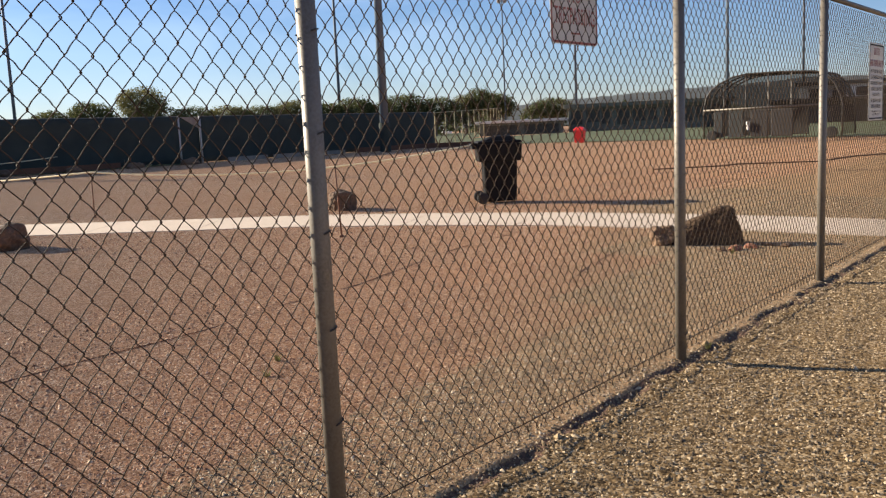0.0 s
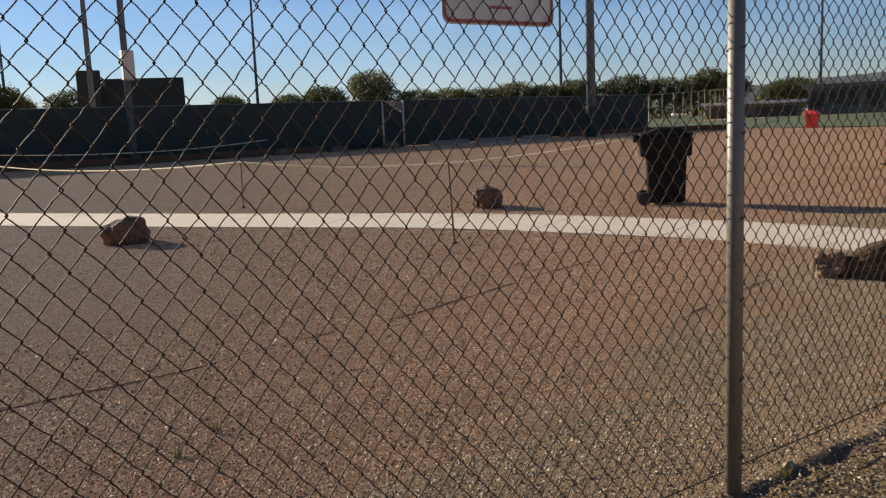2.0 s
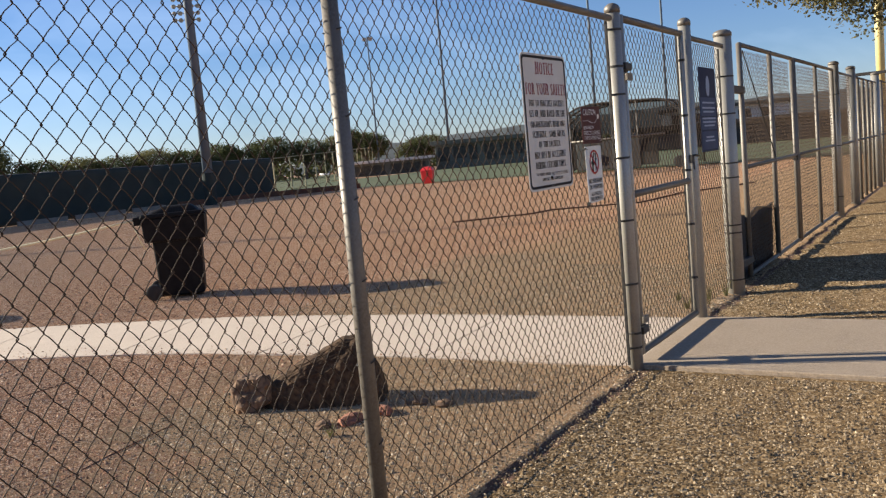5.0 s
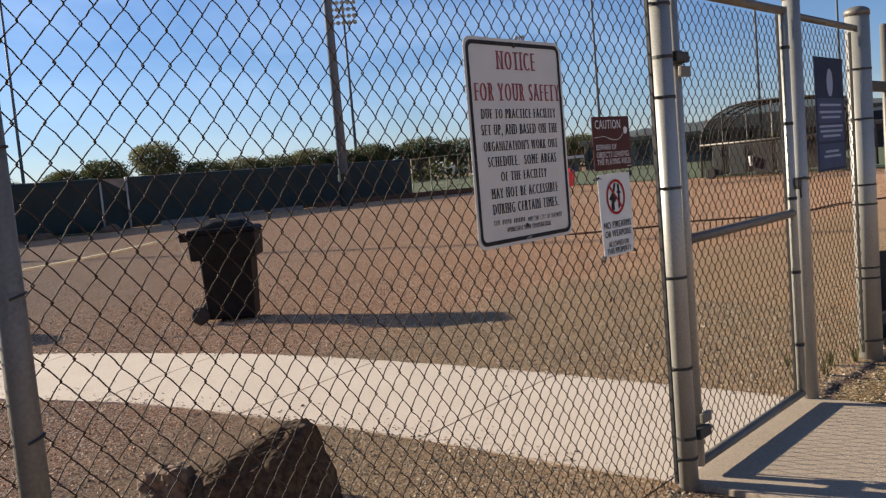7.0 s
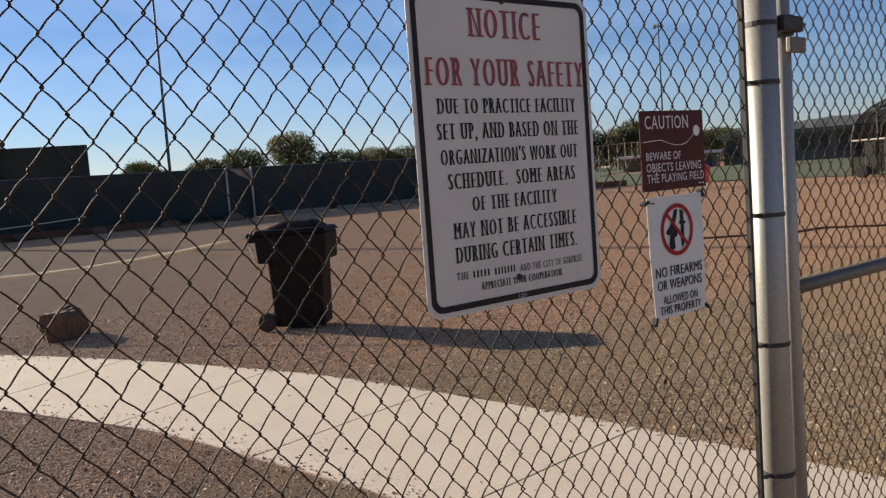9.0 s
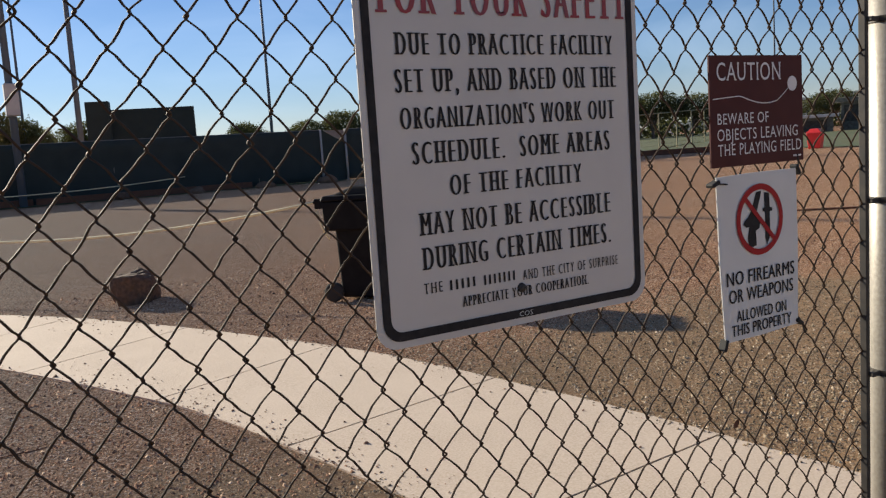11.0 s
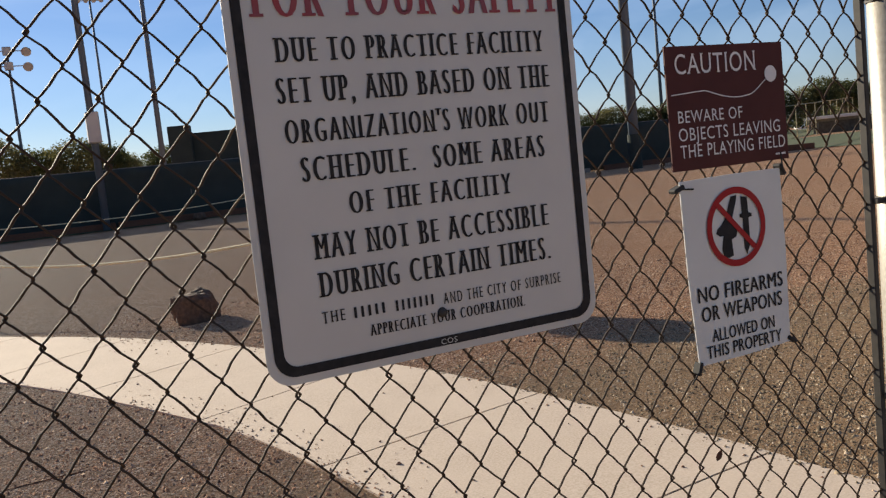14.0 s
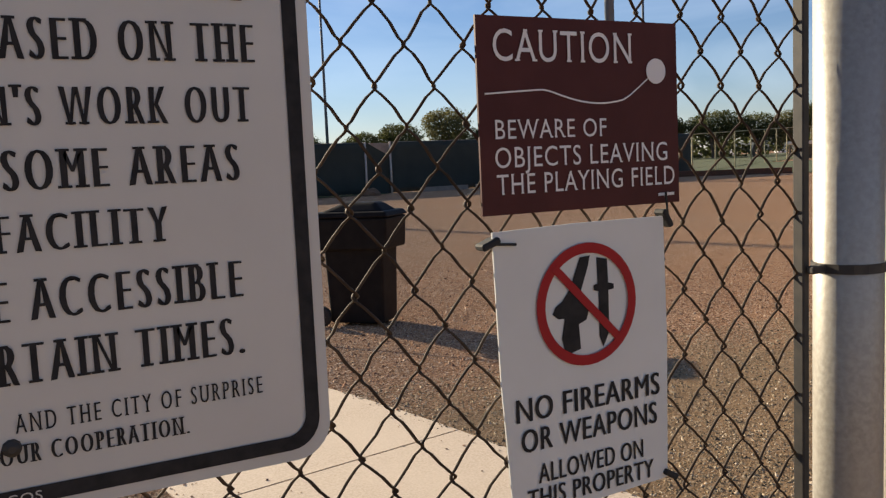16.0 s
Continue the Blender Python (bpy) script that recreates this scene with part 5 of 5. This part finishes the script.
TREES = [(53.2, 112, 7.6, 8.0, 0), (59.0, 108.6, 9.6, 8.5, 1), (64.5, 105, 6.6, 8.0, 0), (68.5, 102, 6.5, 8.0, 1), (72.5, 99, 6.4, 8.0, 2), (76.0, 95.8, 6.9, 8.0, 1), (79.3, 93.0, 6.4, 7.5, 0), (82.6, 90, 7.0, 8.0, 2),
         (87.0, 84.7, 7.1, 8.0, 0), (90.6, 80.7, 6.6, 7.0, 2), (93.4, 77.8, 6.6, 5.5, 1), (94.9, 76.2, 7.7, 5.0, 2), (-1.5, 128, 10.9, 10.5, 1), (3.5, 131, 9.4, 8.0, 0), (8.5, 127, 10.2, 10.0, 1), (12.5, 128, 9.2, 7.0, 2), (18.2, 112, 7.6, 8.0, 0),
         (36.5, 108, 6.4, 5.0, 2), (40.5, 118, 6.6, 6.5, 2), (49.0, 116, 6.6, 6.5, 0), (15.0, 133, 8.0, 7.0, 1), (86.0, 93, 6.4, 7.0, 1), (104, 80, 7.2, 9, 0), (112, 74, 6.0, 9, 2), (121, 92, 7.6, 8, 1)]
for k, (x, y, h, w, kind) in enumerate(TREES):
    m = Matrix.Translation((x, y, 0)) @ Matrix.Rotation(k * 1.7, 4, "Z") @ Matrix.Diagonal((w * 1.15, w * 1.15, h, 1))
    if k < 3:
        kind = k
        tree_kinds[k].matrix_basis = m
    else:
        src = tree_kinds[kind]
        c = copy_thing(src, Matrix.Identity(4))
        c.matrix_basis = m

overhang = make_tree("tree", "olive-green desert tree whose crown overhangs the fence", [
    (0, 0, 4.2, 2.2, 2.2, 1.4), (-1.6, 1.2, 3.9, 1.5, 1.5, 1.1), (-1.5, -1.0, 3.7, 1.5, 1.5, 1.1), (1.4, 0.8, 4.2, 1.5, 1.5, 1.1), (-2.2, 2.7, 3.75, 0.8, 0.8, 0.75), (-0.2, 2.2, 3.8, 1.0, 1.1, 1.0), (-2.3, 0.3, 3.55, 1.0, 1.0, 0.95), (-0.6, 3.0, 3.85, 0.7, 0.7, 0.6), (-1.2, 3.5, 3.95, 0.9, 0.9, 0.6), (-1.7, -2.4, 3.8, 1.1, 1.2, 0.9), (-0.6, -3.3, 3.9, 1.1, 1.2, 0.9)],
    2.6, 0.16, 120000, 0.030, M_LEAF_TAN, 90)
overhang.matrix_basis = pose(10.1, -2.95, -0.04)


# ---- light poles ----
def flood_pole(x, y, h, r, lamps, mat=M_POLE, label="tall thin floodlight pole far behind the field", rz=0.0, box=None):
    """lamps: rows, lamps in a row, width and row spacing of the head."""
    p = thing("light_pole", (x, y, 0), label, "light pole", group="floodlight poles", rz=rz)
    v, f = tube_lists([(0, 0, -0.2), (0, 0, h * 0.5), (0, 0, h)], [r, r * 0.8, r * 0.6], 12)
    piece("pole", v, f, mat, p, smooth=True)
    if box:
        part("box", box_bm((-0.22, -0.42, box), (0.22, -r * 0.6, box + 1.1), 0.03, 1), M_POLE_LIGHT, p, "grey cabinet on the pole")
    if lamps:
        rows, cols, wide, gap = lamps
        for row in range(rows):
            z = h - 0.4 - gap * row
            tube("crossarm", [(-wide / 2 - 0.1, 0, z), (wide / 2 + 0.1, 0, z)], 0.07, M_POLE_LIGHT, p, n=6)
            big_lamp = 2.0 if cols == 2 and wide > 2 else 1.0
            if big_lamp > 1:
                part("gear_box", box_bm((-0.55, -0.3, z - 0.55), (0.55, 0.3, z + 0.55), 0.08, 1), M_POLE_LIGHT, p)
            for k in range(cols):
                lamp = part("floodlight", turned([(0, 0.14), (0.2, 0.27), (0.42, 0.33), (0.46, 0.3)], 10), M_POLE_LIGHT, p)
                lamp.matrix_basis = pose(-wide / 2 + wide * k / (cols - 1), -0.15, z + 0.05, 115) @ Matrix.Scale(big_lamp, 4)
    return p


SMALL = (1, 3, 1.8, 1.0)
for x, y, h, r, lamps in ((39.6, 105.8, 28.4, 0.22, (2, 8, 6.0, 0.9)), (81.8, 92.4, 27.5, 0.26, (4, 5, 3.2, 0.95)), (103.5, 64.4, 30.0, 0.22, SMALL), (112.8, 45.0, 30.0, 0.22, None), (117.5, 36.0, 28.0, 0.22, None),
                          (1.8, 128.8, 22.6, 0.26, (2, 2, 4.7, 2.0)), (13.0, 128.0, 30.0, 0.22, (2, 4, 3.0, 1.0)), (11.2, 75.7, 26.0, 0.26, (2, 4, 3.6, 1.1)), (102.2, 76.4, 21.0, 0.16, (1, 2, 0.9, 1.0)), (117.0, 46.8, 21.5, 0.14, (1, 2, 0.9, 1.0))):
    flood_pole(x, y, h, r, lamps, rz=math.degrees(math.atan2(x + 4, -y)) + 180)
big = flood_pole(24.3, 29.9, 22.0, 0.25, (2, 5, 3.0, 1.3), label="thick steel floodlight pole with a dark padded foot", rz=40)
pad = part("pad", turned([(0.2, 0.30), (1.85, 0.30)], 16), M_SCREEN, big, "dark safety padding")
flood_pole(1.66, 32.0, 22.0, 0.135, (2, 4, 3.0, 1.3), M_POLE, "pale steel floodlight pole with a cabinet before the windscreen", 0, 3.45)

for x, y, h in ((-7.5, 198.2, 22.0), (-2.8, 198.1, 18.4)):
    fp = thing("flagpole", (x, y, 0), "white flagpole with a red and white flag", "flagpole", group="flagpoles")
    tube("pole", [(0, 0, 0), (0, 0, h)], 0.09, M_POLE_LIGHT, fp, n=8)
    v, f = [], []
    for i in range(9):
        for j in range(5):
            v.append((0.1 + 1.5 * i / 8, 0.25 * math.sin(i * 0.9), h - 0.2 - 2.2 * j / 4 - 1.6 * i / 8))
    for i in range(8):
        for j in range(4):
            f.append((i * 5 + j, i * 5 + j + 1, i * 5 + j + 6, i * 5 + j + 5))
    piece("flag", v, f, M_FLAG, fp, smooth=True)


# ---- buildings and structures round the field ----
def shed(name, x, y, rz, w, d, h, mat, label, roof=0.3, openings=(), roof_mat=None, overhang_by=0.5):
    b = thing(name, (x, y, 0), label, "building", rz=rz)
    part("wall", box_bm((-w / 2, -d / 2, -0.1), (w / 2, d / 2, h), 0.02, 1), mat, b)
    part("roof", box_bm((-w / 2 - overhang_by, -d / 2 - overhang_by, h), (w / 2 + overhang_by, d / 2 + overhang_by, h + roof), 0.03, 1), roof_mat or mat, b)
    # openings are thin panels on the wall; dark ones are painted shade
    for x0, x1, z0, z1, mt in openings:
        part("opening", box_bm((x0, -d / 2 - 0.04, z0), (x1, -d / 2 + 0.1, z1), 0.01, 1), mt, b)
    return b


shed("batting_eye", 24.0, 106.5, -17, 11.4, 3.0, 8.0, M_DARKWALL, "large flat dark green wall rising behind the windscreen", 0.1, overhang_by=0.0)
shed("batting_eye", 18.6, 106.2, -17, 2.6, 2.0, 9.0, M_DARKWALL, "narrow dark green tower beside the large wall", 0.05, overhang_by=0.0)
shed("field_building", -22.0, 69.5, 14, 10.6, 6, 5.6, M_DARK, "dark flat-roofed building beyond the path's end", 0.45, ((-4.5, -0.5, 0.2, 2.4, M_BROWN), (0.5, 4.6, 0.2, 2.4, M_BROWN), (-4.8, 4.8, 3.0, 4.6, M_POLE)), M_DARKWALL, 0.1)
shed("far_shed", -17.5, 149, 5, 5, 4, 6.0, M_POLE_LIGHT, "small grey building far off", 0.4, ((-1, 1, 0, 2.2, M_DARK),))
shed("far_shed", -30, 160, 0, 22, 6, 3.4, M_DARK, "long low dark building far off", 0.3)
low = shed("dugout", 69.6, 51.5, -57, 9.0, 3.0, 1.75, M_STAND, "long low dark dugout with a white roof edge", 0.28, ((-4, -0.3, 0.3, 1.5, M_BAY_SHADE), (0.3, 4, 0.3, 1.5, M_BAY_SHADE)), M_LIGHTWALL)
shed("dugout", 78.5, 40.8, -64, 17.0, 4.0, 3.0, M_STAND, "long dark grandstand behind the field", 0.45, tuple((-8.2 + 1.65 * k, -7.0 + 1.65 * k + 0.3 * math.sin(k * 2.2), 1.25 + 0.2 * math.sin(k * 1.7), 2.75, M_BAY_SHADE) for k in range(10)), M_STAND)
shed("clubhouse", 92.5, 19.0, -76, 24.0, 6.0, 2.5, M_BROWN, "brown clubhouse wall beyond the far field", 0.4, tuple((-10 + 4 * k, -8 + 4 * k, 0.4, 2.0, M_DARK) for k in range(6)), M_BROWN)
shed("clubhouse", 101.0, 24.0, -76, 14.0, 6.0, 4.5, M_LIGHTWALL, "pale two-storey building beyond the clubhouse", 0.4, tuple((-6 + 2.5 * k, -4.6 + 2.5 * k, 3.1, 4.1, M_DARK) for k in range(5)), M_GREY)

# rolling batting cage
cage = thing("batting_cage", (35.5, 12.75, 0.18), "dark netted batting cage on wheels with arched roof", "batting cage", rz=-87)
ARCH = [(-3.35, 0.05), (-3.36, 1.5), (-3.22, 2.15), (-2.95, 2.55), (-2.5, 2.87), (-1.9, 3.13), (-1.15, 3.25), (0.55, 3.24), (2.0, 3.16), (2.45, 3.05), (2.95, 2.58), (3.25, 1.95), (3.34, 1.5), (3.35, 0.05)]
DEEP = (-1.5, -0.5, 0.5, 1.5)
for y in DEEP:
    tube("hoop", [(x, y, z) for x, z in ARCH if abs(y) > 1 or z > 1.4], 0.045, M_BAND, cage, n=6)
for x, z in (ARCH[4], ARCH[6], (-0.3, 3.25), ARCH[7], (1.3, 3.20), ARCH[9]):
    tube("purlin", [(x, -1.5, z), (x, 1.5, z)], 0.03, M_BAND, cage, n=6)
for x, z in ((-2.3, 2.97), (-1.2, 3.25), (-0.1, 3.25), (1.0, 3.22)):
    tube("upright", [(x, -1.5, 0.05), (x, -1.5, z)], 0.03, M_GALV if x > -0.2 else M_BAND, cage, n=6)
tube("rail", [(-3.36, -1.53, 1.52), (2.3, -1.53, 1.56)], 0.05, M_GALV, cage, n=6)
tube("rail", [(-3.36, 1.5, 1.52), (3.34, 1.5, 1.52)], 0.04, M_BAND, cage, n=6)
ROOF = ARCH[2:-2]
piece("roof_net", [(x, y, z + 0.01) for x, z in ROOF for y in (-1.5, 1.5)], [(2 * i, 2 * i + 1, 2 * i + 3, 2 * i + 2) for i in range(len(ROOF) - 1)], M_NET, cage, "black roof netting")
for y in (-1.47, 1.47):
    side_net = [(x, y, zz) for x, z in ARCH[1:-1] for zz in (1.5, max(z, 1.52))]
    piece("net", side_net, [(2 * i, 2 * i + 2, 2 * i + 3, 2 * i + 1) for i in range(len(ARCH) - 3)], M_NET, cage, "black side netting")
for x in (-3.34, 3.34):
    piece("net", [(x, -1.45, 0.1), (x, 1.45, 0.1), (x, 1.45, 1.6), (x, -1.45, 1.6)], [(0, 1, 2, 3)], M_NET, cage)
# the two dark sheets stand in for dark mesh
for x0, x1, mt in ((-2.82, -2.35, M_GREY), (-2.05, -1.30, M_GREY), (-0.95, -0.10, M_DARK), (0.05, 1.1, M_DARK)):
    part("panel", box_bm((x0, -1.55, 0.10), (x1, -1.47, 1.45), 0.03, 1), mt, cage, "grey padded panel" if mt is M_GREY else "dark sheet in place of dark mesh")
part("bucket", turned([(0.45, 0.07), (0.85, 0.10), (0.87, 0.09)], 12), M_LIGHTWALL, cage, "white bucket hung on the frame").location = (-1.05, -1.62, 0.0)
# dark sheet put behind the gaps as painted shade
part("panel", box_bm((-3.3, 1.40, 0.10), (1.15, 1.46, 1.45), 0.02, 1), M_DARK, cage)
for x in (-2.9, 2.9):
    w = part("wheel", turned([(-0.08, 0.22), (-0.06, 0.27), (0.06, 0.27), (0.08, 0.22)], 14), M_RUBBER, cage)
    w.matrix_basis = pose(x, -1.6, 0.22, 90)

redbox = thing("red_bin", (34.6, 23.9, 0.22), "bright red plastic tub at the edge of the grass", "tub", rz=20)
part("tub", taper_box(-0.26, 0.26, 0.26, 0.0, -0.33, 0.33, 0.33, 0.72, 0.03), M_REDPLASTIC, redbox)
part("lid", taper_box(-0.36, 0.36, 0.36, 0.725, -0.18, 0.18, 0.18, 0.93, 0.03), M_REDPLASTIC, redbox)

# outfield fence with a yellow cap
of = thing("outfield_fence", (0, 0, 0), "low outfield fence with a yellow top rail", "fence")
a, b = Vector((31.6, 32.4, 0)), Vector((92, 70, 0))
for k in range(14):
    p = a.lerp(b, k / 13)
    q = part("post", turned([(-0.1, 0.04), (2.4 + 1.65 * k / 13, 0.04)], 8), M_CAP, of)
    q.location = p
rail(of, (a.x, a.y, 2.4), (b.x, b.y, 4.05), 0.03, "cap_rail").data.materials[0] = M_CAP
ov, oface = [], []
for k in range(150):
    p = a.lerp(b, k / 149)
    tube_lists([(p.x, p.y, 0.05), (p.x, p.y, 2.4 + 1.65 * k / 149)], 0.0025, 3, ov, oface, cap=False)
for k in range(10):
    tube_lists([(a.x, a.y, 0.2 + 0.23 * k), (b.x, b.y, 0.4 + 0.38 * k)], 0.006, 3, ov, oface, cap=False)
piece("wire_mesh", ov, oface, M_WIRE, of)

# dugout and foul pole at the end of the long fence
dug = thing("dugout", (35.5, -4.2, 0), "tan block dugout with a dark opening and flat roof", "dugout", rz=0)
# end and back walls coloured dark to carry the shade of the opening
part("wall", box_bm((-2.9, 3.9, 0), (3.0, 4.2, 2.9), 0.02, 1), M_DARK, dug)
part("wall", box_bm((-3.0, -6.0, 0), (3.0, 3.9, 0.62), 0.02, 1), M_TAN, dug)
part("wall", box_bm((2.6, -6.0, 0.6), (3.0, 3.9, 2.9), 0.02, 1), M_DARK, dug)
part("lintel", box_bm((-3.6, -6.0, 2.42), (-3.0, 3.9, 2.95), 0.02, 1), M_TAN, dug)
part("roof", box_bm((-4.3, -6.5, 2.95), (3.4, 4.6, 3.2), 0.03, 1), M_TAN, dug)
part("fascia", box_bm((-4.4, -6.5, 3.14), (-4.3, 6.6, 3.26), 0.01, 1), M_BAND, dug, "dark roof edge")
foul = thing("foul_pole", (32.5, 1.3, 0), "tall yellow foul pole beside the dugout", "foul pole")
tube("pole", [(0, 0, 0), (0, 0, 9.5)], 0.16, M_YELLOW, foul, n=14)
part("wing", box_bm((0.15, -0.02, 4.5), (0.7, 0.02, 9.3), 0.01, 1), M_YELLOW, foul)
mound = part("dirt_pile", lump_bm(1.6, 1.2, 0.35, 21, 0.3), M_DARK)
mound.matrix_basis = pose(24.0, -1.6, -0.05)
tagged(mound, "low dark heap covered with cloth beside the fence", "heap")


# ---- parked cars far off ----
def car(x, y, rz, label):
    c = thing("car", (x, y, 0), label, "car", group="parked cars", rz=rz)
    prof = [(-2.2, 0.35), (-2.25, 0.75), (-1.5, 0.9), (-0.9, 1.42), (0.7, 1.45), (1.5, 0.95), (2.2, 0.8), (2.25, 0.35)]
    n = len(prof)
    v = [(a, -0.85, z) for a, z in prof] + [(a, 0.85, z) for a, z in prof]
    f = [tuple(range(n)), tuple(range(2 * n - 1, n - 1, -1))] + [(i, i + n, (i + 1) % n + n, (i + 1) % n) for i in range(n)]
    piece("body", v, f, M_CAR, c)
    part("window", box_bm((-0.85, -0.87, 0.95), (1.1, 0.87, 1.36), 0.05, 1), M_GLASS, c)
    for xx in (-1.4, 1.4):
        for yy in (-0.82, 0.82):
            w = part("wheel", turned([(-0.1, 0.32), (0.1, 0.32)], 14), M_RUBBER, c)
            w.matrix_basis = pose(xx, yy, 0.32, 90)
    return c


car(142.3, 134.2, 30, "white car parked far off beyond the grass")
car(138.0, 138.5, 10, "white car parked far off beside another")
car(150, 127, 50, "white van-like car parked far off by the trees")


# ---- distance ----
def ridge(name, points, depth, mat, label, seed):
    """A far range whose crest runs along the points (x, y, z)."""
    v, f = [], []
    fine = []
    for a, b in zip(points, points[1:]):
        for k in range(14):
            fine.append(Vector(a).lerp(Vector(b), k / 14))
    fine.append(Vector(points[-1]))
    rows = 6
    for i, p in enumerate(fine):
        d = Vector((p.x, p.y, 0)).normalized()
        for j in range(rows + 1):
            s = j / rows
            h = p.z * math.sin(s * math.pi / 2) * (1 + 0.10 * noise.noise((i * 0.35, j * 0.7, seed)))
            q = p - d * depth * (1 - s)
            v.append((q.x, q.y, h - (1.0 if j == 0 else 0)))
    for i in range(len(fine) - 1):
        for j in range(rows):
            a = i * (rows + 1) + j
            f.append((a, a + rows + 1, a + rows + 2, a + 1))
    return tagged(piece(name, v, f, mat, smooth=True), label, "hill", kind="structure")


ridge("hill", [(430, 400, 5), (478, 350, 15), (510, 300, 18), (528, 265, 20), (554, 205, 22), (575, 140, 23), (590, 60, 22), (600, -40, 19), (590, -160, 12)], 160, M_HILL, "long low grey-brown hill beyond the fields", 3)
ridge("mountain", [(-620, 1400, 10), (-420, 1440, 60), (-260, 1480, 38), (-150, 1492, 45), (-106, 1495, 52), (-40, 1498, 30), (60, 1500, 12)], 300, M_MOUNTAIN, "mountain on the horizon with blue haze in its colour", 7)
woods_v, woods_f = leaf_cloud([(95 + 8 * k, 95 - 5.0 * k + 6 * math.sin(k), 2.0, 5, 5, 2.2 + 0.8 * math.sin(k * 2.1)) for k in range(9)] + [(-40 + 9 * k, 175 + 3 * math.sin(k), 1.6, 6, 4, 1.8) for k in range(14)], 9000, 0.45, 77)
woods = piece("far_woods", woods_v, woods_f, M_LEAF)
tagged(woods, "low dark scrub and trees in the distance", "woods", kind="stuff")
